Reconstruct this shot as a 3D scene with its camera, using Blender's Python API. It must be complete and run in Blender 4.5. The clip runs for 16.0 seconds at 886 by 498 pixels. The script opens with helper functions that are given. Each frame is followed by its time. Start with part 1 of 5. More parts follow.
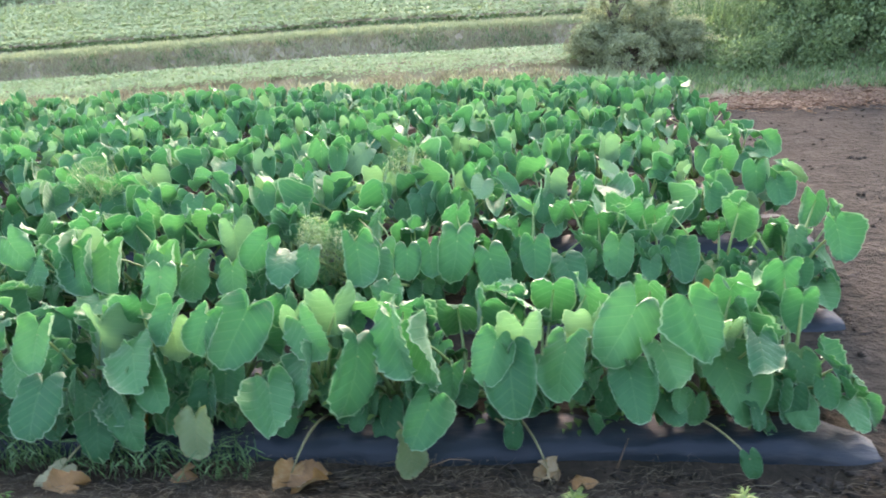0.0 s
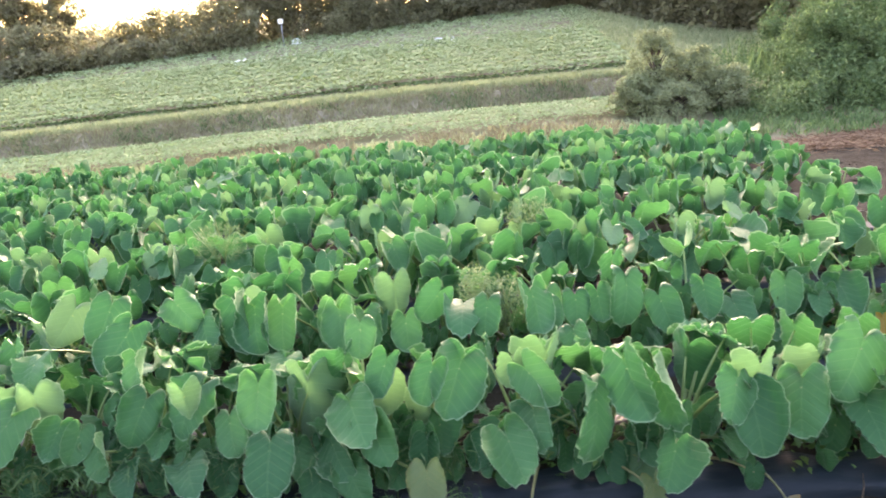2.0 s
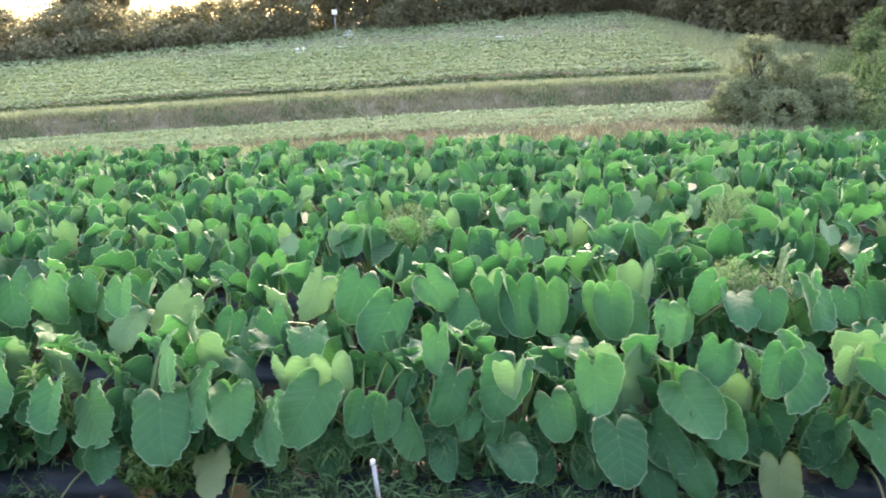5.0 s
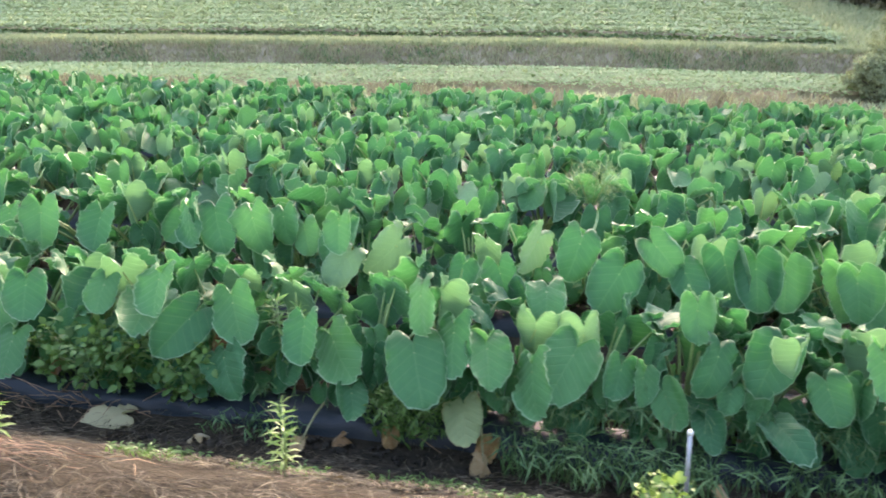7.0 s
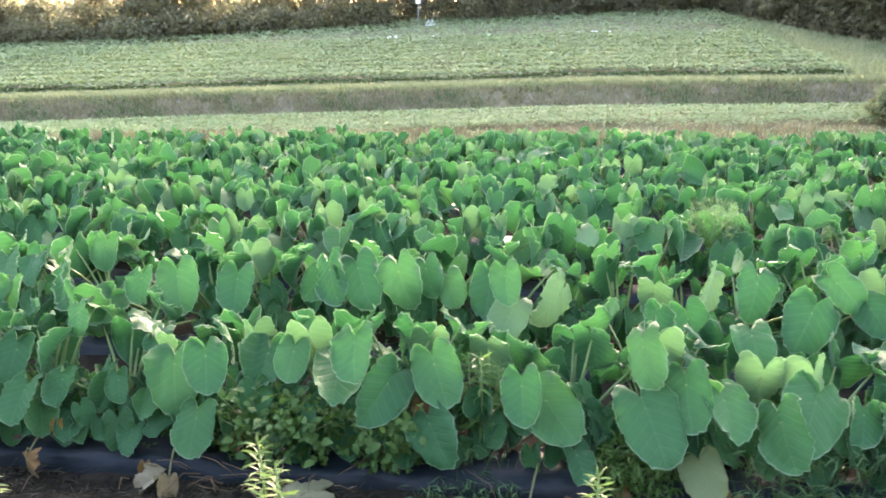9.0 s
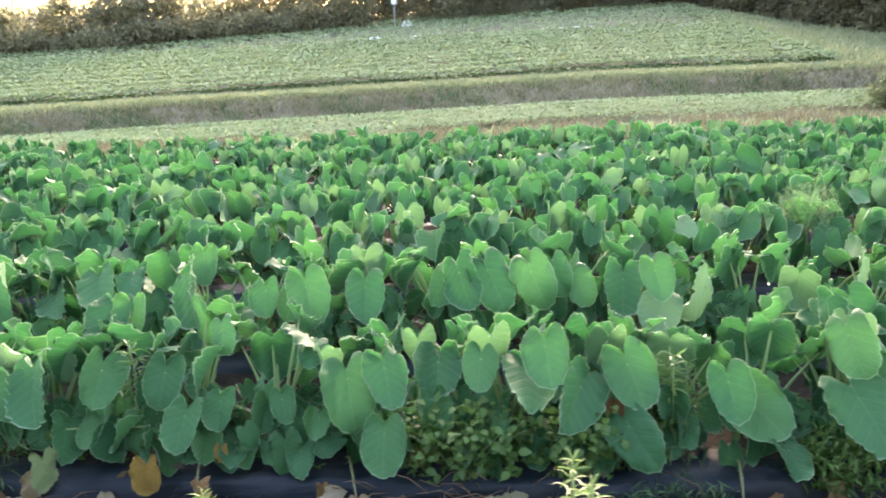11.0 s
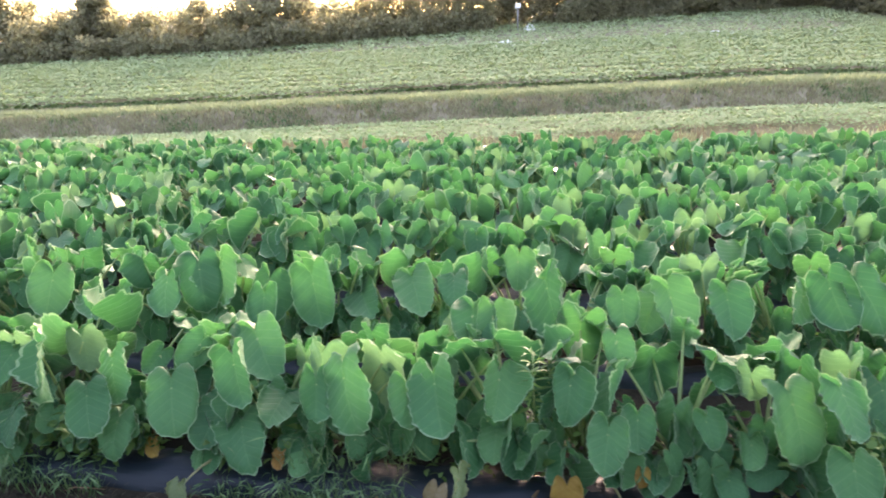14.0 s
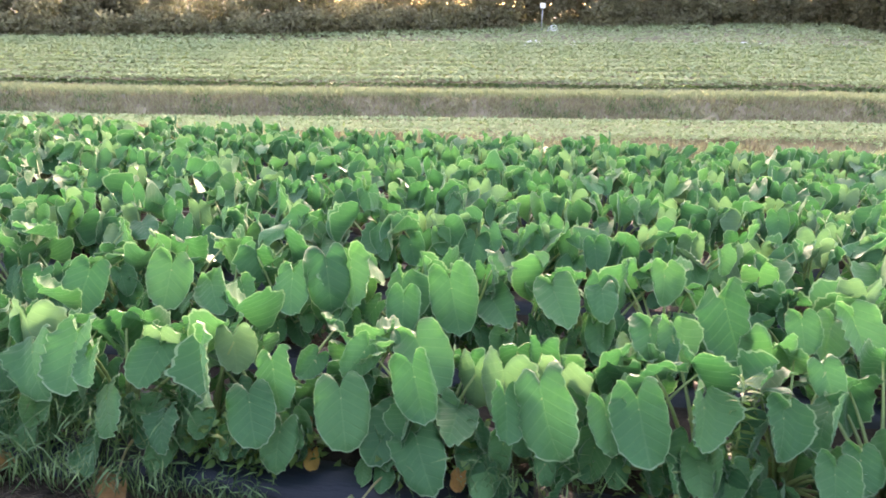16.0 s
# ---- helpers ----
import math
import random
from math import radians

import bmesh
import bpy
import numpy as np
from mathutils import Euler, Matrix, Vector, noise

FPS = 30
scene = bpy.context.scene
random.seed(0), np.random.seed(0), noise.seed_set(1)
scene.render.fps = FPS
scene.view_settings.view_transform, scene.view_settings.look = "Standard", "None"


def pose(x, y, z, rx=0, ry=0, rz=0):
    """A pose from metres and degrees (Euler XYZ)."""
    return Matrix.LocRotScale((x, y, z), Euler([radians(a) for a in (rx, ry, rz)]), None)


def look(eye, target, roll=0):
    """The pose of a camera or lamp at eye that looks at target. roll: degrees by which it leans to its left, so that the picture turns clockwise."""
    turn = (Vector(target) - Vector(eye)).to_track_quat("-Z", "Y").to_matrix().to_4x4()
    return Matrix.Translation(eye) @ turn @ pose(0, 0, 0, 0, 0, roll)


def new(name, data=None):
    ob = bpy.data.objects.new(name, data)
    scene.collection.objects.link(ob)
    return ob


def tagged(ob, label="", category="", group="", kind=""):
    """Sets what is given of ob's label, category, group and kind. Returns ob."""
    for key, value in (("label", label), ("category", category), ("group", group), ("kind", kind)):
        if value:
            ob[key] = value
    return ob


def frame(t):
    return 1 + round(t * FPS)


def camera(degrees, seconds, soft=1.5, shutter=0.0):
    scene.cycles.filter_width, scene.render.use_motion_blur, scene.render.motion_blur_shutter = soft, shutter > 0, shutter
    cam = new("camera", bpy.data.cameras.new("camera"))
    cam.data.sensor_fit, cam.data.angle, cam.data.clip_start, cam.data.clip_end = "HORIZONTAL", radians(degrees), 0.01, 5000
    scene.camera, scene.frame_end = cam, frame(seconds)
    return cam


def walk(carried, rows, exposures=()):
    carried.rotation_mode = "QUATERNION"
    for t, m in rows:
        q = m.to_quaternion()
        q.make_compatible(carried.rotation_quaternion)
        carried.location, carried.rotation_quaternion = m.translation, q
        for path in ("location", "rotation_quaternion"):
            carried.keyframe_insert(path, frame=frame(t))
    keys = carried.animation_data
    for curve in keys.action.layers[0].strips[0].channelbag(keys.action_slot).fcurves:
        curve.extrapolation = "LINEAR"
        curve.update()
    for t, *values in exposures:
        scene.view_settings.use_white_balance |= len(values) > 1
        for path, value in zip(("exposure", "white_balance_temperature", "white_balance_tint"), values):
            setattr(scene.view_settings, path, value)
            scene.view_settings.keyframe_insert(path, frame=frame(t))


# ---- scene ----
cam = camera(63.1, 16.0, soft=1.75, shutter=0.45)
METRES, EYE, TILT, LEAN, TURN = 9.0, 2.35, -22.3, 3.0, 4.3
ROWS = [
    (0.0, 0.0, 0.0, 0.0, -0.0, 0.0, 0.0),
    (0.5, -0.0324, -0.0005, -0.0037, -0.5, 1.25, 1.49),
    (1.0, -0.0621, 0.0011, -0.004, -0.74, 2.48, 1.6),
    (1.5, -0.0938, 0.001, -0.0043, -0.41, 3.44, 2.39),
    (2.0, -0.122, -0.0029, -0.0043, -0.02, 4.5, 2.26),
    (2.5, -0.1531, 0.0029, -0.0048, -0.06, 4.58, 1.92),
    (3.0, -0.1838, 0.0051, -0.0079, 0.09, 4.16, 2.18),
    (5.5, -0.3359, 0.0177, -0.0144, 0.03, 4.56, -2.79),
    (6.0, -0.3656, 0.0204, -0.0164, 0.47, 3.26, -5.17),
    (6.5, -0.399, 0.0259, -0.0169, 1.77, 1.51, -6.19),
    (7.0, -0.431, 0.0269, -0.0184, 3.29, 0.72, -5.77),
    (7.5, -0.4657, 0.032, -0.0185, 2.97, 1.33, -5.15),
    (8.0, -0.4992, 0.0345, -0.0195, 3.05, 2.57, -4.35),
    (10.5, -0.6568, 0.0528, -0.0252, -1.42, 4.69, -0.85),
    (11.0, -0.6872, 0.0589, -0.0251, -1.57, 4.28, -0.33),
    (11.5, -0.7215, 0.0632, -0.0267, -1.34, 3.84, -0.15),
    (12.0, -0.7526, 0.0675, -0.0264, -0.56, 3.1, -0.83),
    (12.5, -0.7851, 0.0756, -0.0262, 0.56, 3.3, -1.18),
    (13.0, -0.8147, 0.0794, -0.0258, 2.16, 4.17, -1.51),
    (13.5, -0.8446, 0.0854, -0.0247, 3.29, 4.55, -2.15),
    (14.0, -0.8758, 0.0893, -0.0275, 4.18, 4.59, -2.79),
    (14.5, -0.9054, 0.0947, -0.0265, 4.49, 4.28, -3.84),
    (15.0, -0.9367, 0.1004, -0.0261, 3.6, 3.95, -4.34),
    (15.5, -0.9635, 0.1036, -0.026, 3.58, 4.26, -4.99),
    (16.0, -0.9897, 0.1102, -0.0263, 2.9, 4.34, -5.72),
]
walk(cam, [(t, pose(0, 0, EYE, TILT, LEAN, TURN) @ pose(METRES * x, METRES * y, METRES * z, 90 + pitch, roll, yaw)) for t, x, y, z, yaw, pitch, roll in ROWS],
     [(0.0, 3.29, 6450, 26), (0.5, 3.29, 6900, 30), (1.5, 3.27, 7000, 30), (2.0, 3.25, 7200, 32), (3.0, 3.17, 7100, 31), (5.5, 3.03, 6750, 28), (7.0, 3.09, 6650, 27), (8.0, 3.21, 6750, 27),
      (11.0, 3.15, 6850, 28), (12.5, 3.17, 6900, 29), (13.0, 3.22, 6900, 29), (14.0, 3.14, 7100, 33), (14.5, 3.21, 7200, 35), (15.0, 3.23, 7250, 37), (16.0, 3.20, 7250, 37)])

# ---- world, sun ----
world = bpy.data.worlds.new("world")
scene.world = world
world.use_nodes = True
wn = world.node_tree.nodes
wl = world.node_tree.links
bg = wn["Background"]
sky = wn.new("ShaderNodeTexSky")
sky.sky_type = "NISHITA"
sky.sun_disc = False
SUN_UP, SUN_SIDE = 17.0, 2.0  # degrees above the horizon, degrees to the right of +y
sky.sun_elevation = radians(SUN_UP)
sky.sun_rotation = radians(SUN_SIDE)
sky.altitude = 0
sky.air_density = 1.2
sky.dust_density = 3.0
sky.ozone_density = 1.0
wl.new(sky.outputs[0], bg.inputs[0])
bg.inputs[1].default_value = 0.15

sun_data = bpy.data.lights.new("sun", "SUN")
sun_data.energy = 1.15
sun_data.angle = radians(16)
sun_data.color = (1.0, 0.90, 0.78)
sun = new("sun", sun_data)
to_sun = Vector((math.sin(radians(SUN_SIDE)) * math.cos(radians(SUN_UP)), math.cos(radians(SUN_SIDE)) * math.cos(radians(SUN_UP)), math.sin(radians(SUN_UP))))
sun.matrix_world = look(to_sun * 60, (0, 0, 0))


# ---- materials ----
def blank(name):
    m = bpy.data.materials.new(name)
    m.use_nodes = True
    nt = m.node_tree
    nt.nodes.clear()
    return m, nt.nodes, nt.links, nt.nodes.new("ShaderNodeOutputMaterial")


def ramp(nodes, links, fac, stops):
    r = nodes.new("ShaderNodeValToRGB")
    e = r.color_ramp.elements
    while len(e) < len(stops):
        e.new(0.5)
    for el, (p, c) in zip(e, stops):
        el.position, el.color = p, (*c, 1)
    links.new(fac, r.inputs[0])
    return r.outputs[0]


def noise_tex(nodes, links, scale, detail=5, rough=0.55, coord=None, stretch=None):
    n = nodes.new("ShaderNodeTexNoise")
    n.inputs["Scale"].default_value = scale
    n.inputs["Detail"].default_value = detail
    n.inputs["Roughness"].default_value = rough
    if coord is not None:
        if stretch:
            mp = nodes.new("ShaderNodeMapping")
            mp.inputs["Scale"].default_value = stretch
            links.new(coord, mp.inputs[0])
            coord = mp.outputs[0]
        links.new(coord, n.inputs["Vector"])
    return n.outputs[0]


def math_node(nodes, links, op, a, b=None, c=None):
    n = nodes.new("ShaderNodeMath")
    n.operation = op
    for i, v in enumerate((a, b, c)):
        if v is None:
            continue
        if isinstance(v, (int, float)):
            n.inputs[i].default_value = v
        else:
            links.new(v, n.inputs[i])
    return n.outputs[0]


def mix_rgb(nodes, links, mode, fac, a, b):
    n = nodes.new("ShaderNodeMix")
    n.data_type, n.blend_type = "RGBA", mode
    for sock, v in ((n.inputs[0], fac), (n.inputs[6], a), (n.inputs[7], b)):
        if isinstance(v, (int, float)):
            sock.default_value = v
        elif isinstance(v, tuple):
            sock.default_value = (*v, 1)
        else:
            links.new(v, sock)
    return n.outputs[2]


def surface(name, stops, scale=8.0, rough=0.8, bump=0.3, fine=60.0, metal=0.0, gloss=0.5, stretch=None, distance=0.02):
    """Two scales of noise for the colour, and a fine relief."""
    m, n, l, out = blank(name)
    co = n.new("ShaderNodeTexCoord").outputs["Object"]
    a = noise_tex(n, l, scale, 6, 0.6, co, stretch)
    b = noise_tex(n, l, fine, 4, 0.6, co, stretch)
    f = math_node(n, l, "ADD", math_node(n, l, "MULTIPLY", a, 0.62), math_node(n, l, "MULTIPLY", b, 0.38))
    p = n.new("ShaderNodeBsdfPrincipled")
    l.new(ramp(n, l, f, stops), p.inputs["Base Color"])
    p.inputs["Roughness"].default_value = rough
    p.inputs["Metallic"].default_value = metal
    p.inputs["Specular IOR Level"].default_value = gloss
    bp = n.new("ShaderNodeBump")
    bp.inputs["Strength"].default_value = bump
    bp.inputs["Distance"].default_value = distance
    l.new(f, bp.inputs["Height"])
    l.new(bp.outputs[0], p.inputs["Normal"])
    l.new(p.outputs[0], out.inputs[0])
    return m


def foliage(name, stops, rough=0.5, through_light=0.35, tint=(1.05, 1.1, 0.85), gloss=0.4, islands=True):
    """Thin leaves: a sheen on top, light that comes through from behind, colour by leaf."""
    m, n, l, out = blank(name)
    if islands:
        rnd = n.new("ShaderNodeNewGeometry").outputs["Random Per Island"]
    else:
        rnd = n.new("ShaderNodeObjectInfo").outputs["Random"]
    co = n.new("ShaderNodeTexCoord").outputs["Object"]
    big = noise_tex(n, l, 1.3, 3, 0.5, co)
    f = math_node(n, l, "ADD", math_node(n, l, "MULTIPLY", rnd, 0.6), math_node(n, l, "MULTIPLY", big, 0.4))
    col = ramp(n, l, f, stops)
    p = n.new("ShaderNodeBsdfPrincipled")
    l.new(col, p.inputs["Base Color"])
    p.inputs["Roughness"].default_value = rough
    p.inputs["Specular IOR Level"].default_value = gloss
    tr = n.new("ShaderNodeBsdfTranslucent")
    l.new(mix_rgb(n, l, "MULTIPLY", 1.0, col, tint), tr.inputs[0])
    mx = n.new("ShaderNodeMixShader")
    mx.inputs[0].default_value = through_light
    l.new(p.outputs[0], mx.inputs[1])
    l.new(tr.outputs[0], mx.inputs[2])
    l.new(mx.outputs[0], out.inputs[0])
    return m


def taro_leaf_material(name, stops, dry=False, joined=False):
    """Waxy blade with pale midrib and side veins, from the blade's own flat coordinates."""
    m, n, l, out = blank(name)
    uv = n.new("ShaderNodeUVMap")
    uv.uv_map = "blade"
    sep = n.new("ShaderNodeSeparateXYZ")
    l.new(uv.outputs[0], sep.inputs[0])
    u = math_node(n, l, "ABSOLUTE", math_node(n, l, "SUBTRACT", sep.outputs[0], 0.5))
    v = math_node(n, l, "SUBTRACT", sep.outputs[1], 0.5)
    mid = math_node(n, l, "LESS_THAN", u, 0.010)
    # side veins leave the midrib slantwise towards the tip
    s = math_node(n, l, "ADD", v, math_node(n, l, "MULTIPLY", u, 0.75))
    fr = math_node(n, l, "PINGPONG", math_node(n, l, "MULTIPLY", s, 7.5), 0.5)
    side = math_node(n, l, "SUBTRACT", 1.0, math_node(n, l, "MINIMUM", math_node(n, l, "MULTIPLY", fr, 9.0), 1.0))
    vein = math_node(n, l, "MAXIMUM", math_node(n, l, "MULTIPLY", mid, 0.5), math_node(n, l, "MULTIPLY", side, 0.45))
    rnd = n.new("ShaderNodeNewGeometry").outputs["Random Per Island"] if joined else n.new("ShaderNodeObjectInfo").outputs["Random"]
    co = n.new("ShaderNodeTexCoord").outputs["Object"]
    mott = noise_tex(n, l, 9.0, 5, 0.6, co)
    fine = noise_tex(n, l, 70.0, 3, 0.6, co)
    f = math_node(n, l, "ADD", math_node(n, l, "MULTIPLY", rnd, 0.62), math_node(n, l, "MULTIPLY", mott, 0.38))
    col = ramp(n, l, f, stops)
    vein_col = mix_rgb(n, l, "MIX", 0.45, col, (0.30, 0.42, 0.16) if not dry else (0.45, 0.30, 0.12))
    col = mix_rgb(n, l, "MIX", math_node(n, l, "MULTIPLY", vein, 0.30), col, vein_col)
    # thin pale margin: the light that leaf rims catch, put into the colour
    uv2 = n.new("ShaderNodeUVMap")
    uv2.uv_map = "margin"
    sep2 = n.new("ShaderNodeSeparateXYZ")
    l.new(uv2.outputs[0], sep2.inputs[0])
    edge = math_node(n, l, "GREATER_THAN", math_node(n, l, "ADD", sep2.outputs[0], math_node(n, l, "MULTIPLY", fine, 0.03)), 0.990)
    col = mix_rgb(n, l, "MIX", math_node(n, l, "MULTIPLY", edge, 0.4), col, (0.30, 0.40, 0.24) if not dry else (0.30, 0.18, 0.08))
    p = n.new("ShaderNodeBsdfPrincipled")
    l.new(col, p.inputs["Base Color"])
    dull = math_node(n, l, "ADD", math_node(n, l, "MULTIPLY", fine, 0.2), 0.50)
    l.new(math_node(n, l, "SUBTRACT", dull, math_node(n, l, "MULTIPLY", edge, 0.18)), p.inputs["Roughness"])
    p.inputs["Specular IOR Level"].default_value = 0.34
    p.inputs["Sheen Weight"].default_value = 0.25
    p.inputs["Sheen Roughness"].default_value = 0.45
    p.inputs["Sheen Tint"].default_value = (0.74, 0.96, 0.76, 1)
    bp = n.new("ShaderNodeBump")
    bp.inputs["Strength"].default_value = 0.6
    bp.inputs["Distance"].default_value = 0.006
    # the blade bulges between its side veins
    quilt = math_node(n, l, "POWER", math_node(n, l, "MULTIPLY", fr, 2.0), 0.6)
    h = math_node(n, l, "ADD", math_node(n, l, "MULTIPLY", vein, -0.7), math_node(n, l, "MULTIPLY", mott, 0.8))
    h = math_node(n, l, "ADD", h, math_node(n, l, "MULTIPLY", quilt, 0.22))
    l.new(h, bp.inputs["Height"])
    l.new(bp.outputs[0], p.inputs["Normal"])
    tr = n.new("ShaderNodeBsdfTranslucent")
    l.new(mix_rgb(n, l, "MULTIPLY", 1.0, col, (1.0, 1.18, 0.95)), tr.inputs[0])
    mx = n.new("ShaderNodeMixShader")
    # translucency graded so that the lobes look sunlit and the tip darker
    l.new(math_node(n, l, "MULTIPLY_ADD", v, 0.40, 0.33), mx.inputs[0])
    l.new(p.outputs[0], mx.inputs[1])
    l.new(tr.outputs[0], mx.inputs[2])
    l.new(mx.outputs[0], out.inputs[0])
    return m


MAT_LEAF = taro_leaf_material("taro_leaf", [(0.15, (0.019, 0.098, 0.031)), (0.5, (0.030, 0.130, 0.040)), (0.85, (0.054, 0.172, 0.050))])
MAT_LEAF_LOW = taro_leaf_material("taro_leaf_low", [(0.15, (0.019, 0.098, 0.031)), (0.5, (0.030, 0.130, 0.040)), (0.85, (0.054, 0.172, 0.050))], joined=True)
# paler copy for young leaves and sun-backed ones, the light painted in
MAT_LEAF_YOUNG_BACKLIT = taro_leaf_material("taro_leaf_young_backlit", [(0.15, (0.070, 0.160, 0.066)), (0.85, (0.110, 0.212, 0.094))])
MAT_LEAF_PALE = taro_leaf_material("taro_leaf_pale", [(0.2, (0.13, 0.20, 0.085)), (0.85, (0.20, 0.25, 0.10))], dry=True)
MAT_LEAF_DEAD = taro_leaf_material("taro_leaf_dead", [(0.15, (0.20, 0.11, 0.045)), (0.4, (0.30, 0.16, 0.05)), (0.6, (0.36, 0.26, 0.13)), (0.85, (0.46, 0.40, 0.26))], dry=True)
# soil with the shade under the plants put into its colour
MAT_SHADED_SOIL = surface("shaded_soil", [(0.3, (0.016, 0.014, 0.009)), (0.5, (0.030, 0.025, 0.017)), (0.7, (0.056, 0.044, 0.029))], 5, 0.95, 1.0, 30, gloss=0.1, distance=0.04)
MAT_STEM = surface("taro_stem", [(0.3, (0.10, 0.17, 0.05)), (0.7, (0.21, 0.29, 0.09))], 14, 0.45, 0.1)
MAT_FILM = surface("black_film", [(0.3, (0.006, 0.011, 0.014)), (0.5, (0.010, 0.017, 0.021)), (0.62, (0.030, 0.033, 0.032)), (0.76, (0.078, 0.070, 0.054))], 5, 0.40, 0.9, 13, gloss=0.26, stretch=(0.3, 1.0, 1.0), distance=0.02)
MAT_SOIL = surface("tilled_soil", [(0.3, (0.017, 0.015, 0.011)), (0.5, (0.031, 0.027, 0.020)), (0.7, (0.056, 0.049, 0.037))], 3.5, 0.95, 1.0, 14, gloss=0.1, distance=0.12)
MAT_PATH = surface("straw_path", [(0.3, (0.013, 0.010, 0.006)), (0.46, (0.023, 0.018, 0.011)), (0.55, (0.029, 0.024, 0.015)), (0.60, (0.032, 0.028, 0.018)), (0.75, (0.055, 0.047, 0.030))], 2.6, 0.95, 1.0, 34, gloss=0.1, distance=0.06)
MAT_TURF = surface("turf", [(0.3, (0.13, 0.15, 0.08)), (0.5, (0.20, 0.19, 0.11)), (0.7, (0.29, 0.21, 0.14))], 1.1, 0.95, 1.0, 14, gloss=0.2, distance=0.06)
MAT_FIELD = surface("field_earth", [(0.3, (0.15, 0.14, 0.085)), (0.55, (0.22, 0.20, 0.13)), (0.75, (0.30, 0.25, 0.17))], 0.9, 0.95, 1.0, 9, gloss=0.2, distance=0.06)
MAT_BANK = surface("bank_earth", [(0.3, (0.19, 0.165, 0.11)), (0.55, (0.26, 0.22, 0.15)), (0.75, (0.23, 0.24, 0.14))], 1.3, 0.95, 1.0, 12, gloss=0.2, distance=0.06)
# grass paled and greyed, with the haze over the terraces in its colour
MAT_HAZY_GRASS = foliage("bank_grass", [(0.2, (0.24, 0.29, 0.17)), (0.5, (0.30, 0.34, 0.20)), (0.85, (0.37, 0.38, 0.24))], 0.75, 0.4, gloss=0.15)
MAT_DRY_WEED = foliage("dry_weed", [(0.2, (0.165, 0.135, 0.098)), (0.5, (0.21, 0.19, 0.13)), (0.85, (0.215, 0.24, 0.14))], 0.8, 0.3, gloss=0.1)
# dry grass of the bank face, lightened with painted haze
MAT_HAZY_BANK_STRAW = foliage("hazy_bank_straw", [(0.2, (0.23, 0.205, 0.135)), (0.5, (0.29, 0.265, 0.175)), (0.85, (0.31, 0.32, 0.195))], 0.8, 0.4, gloss=0.1)
MAT_WEED = foliage("green_weed", [(0.2, (0.06, 0.14, 0.03)), (0.8, (0.13, 0.24, 0.06))], 0.5, 0.4)
MAT_WEED_PALE = foliage("pale_weed", [(0.2, (0.08, 0.16, 0.06)), (0.8, (0.14, 0.23, 0.10))], 0.6, 0.4)
MAT_WEED_LIME = foliage("lime_weed", [(0.2, (0.13, 0.22, 0.05)), (0.8, (0.22, 0.32, 0.085))], 0.5, 0.4)
MAT_GRASS_BLUE = foliage("crab_grass", [(0.2, (0.045, 0.12, 0.04)), (0.8, (0.12, 0.22, 0.075))], 0.55, 0.3)
MAT_LITTER = foliage("leaf_crumbs", [(0.2, (0.06, 0.04, 0.025)), (0.55, (0.13, 0.085, 0.045)), (0.85, (0.24, 0.16, 0.08))], 0.8, 0.15, (1, 0.9, 0.7))
MAT_STRAW = foliage("dry_straw", [(0.2, (0.045, 0.036, 0.019)), (0.5, (0.078, 0.065, 0.036)), (0.85, (0.135, 0.115, 0.066))], 0.7, 0.2, (1, 0.9, 0.7))
MAT_RED_STRAW = foliage("red_straw", [(0.2, (0.10, 0.060, 0.034)), (0.5, (0.17, 0.105, 0.062)), (0.85, (0.26, 0.18, 0.11))], 0.75, 0.2, (1, 0.9, 0.7))
# far crop greens lifted towards grey, haze painted into both
MAT_HAZY_BEAN = foliage("hazy_bean_leaf", [(0.2, (0.275, 0.35, 0.185)), (0.55, (0.31, 0.385, 0.21)), (0.85, (0.35, 0.425, 0.235))], 0.8, 0.3, gloss=0.1)
MAT_HAZY_STRIP = foliage("hazy_creeping_crop", [(0.2, (0.20, 0.29, 0.14)), (0.55, (0.26, 0.35, 0.18)), (0.85, (0.33, 0.41, 0.22))], 0.8, 0.3, gloss=0.1)
# lightened and greyed: the distant haze is put into the leaf colour
MAT_HAZY_TREE = foliage("hazy_tree_leaf", [(0.2, (0.22, 0.21, 0.15)), (0.55, (0.28, 0.27, 0.19)), (0.85, (0.36, 0.34, 0.25))], 0.75, 0.72, gloss=0.12)
MAT_BUSH = foliage("bush_leaf", [(0.2, (0.19, 0.22, 0.13)), (0.55, (0.24, 0.27, 0.16)), (0.85, (0.29, 0.32, 0.20))], 0.8, 0.38, gloss=0.08)
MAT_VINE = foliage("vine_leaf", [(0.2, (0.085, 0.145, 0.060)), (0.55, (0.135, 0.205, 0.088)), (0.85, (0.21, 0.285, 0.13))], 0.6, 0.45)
MAT_BARK = surface("bark", [(0.3, (0.05, 0.04, 0.03)), (0.7, (0.13, 0.10, 0.075))], 9, 0.9, 0.8, 40)
MAT_STEEL = surface("galvanised_pipe", [(0.3, (0.24, 0.25, 0.26)), (0.7, (0.38, 0.39, 0.40))], 12, 0.5, 0.1, 60, metal=0.6)
MAT_WHITE = surface("white_sheet", [(0.3, (0.62, 0.63, 0.62)), (0.7, (0.82, 0.82, 0.80))], 5, 0.6, 0.3, 30)


# ---- mesh helpers ----
rng = random.Random(11)
nrg = np.random.default_rng(11)


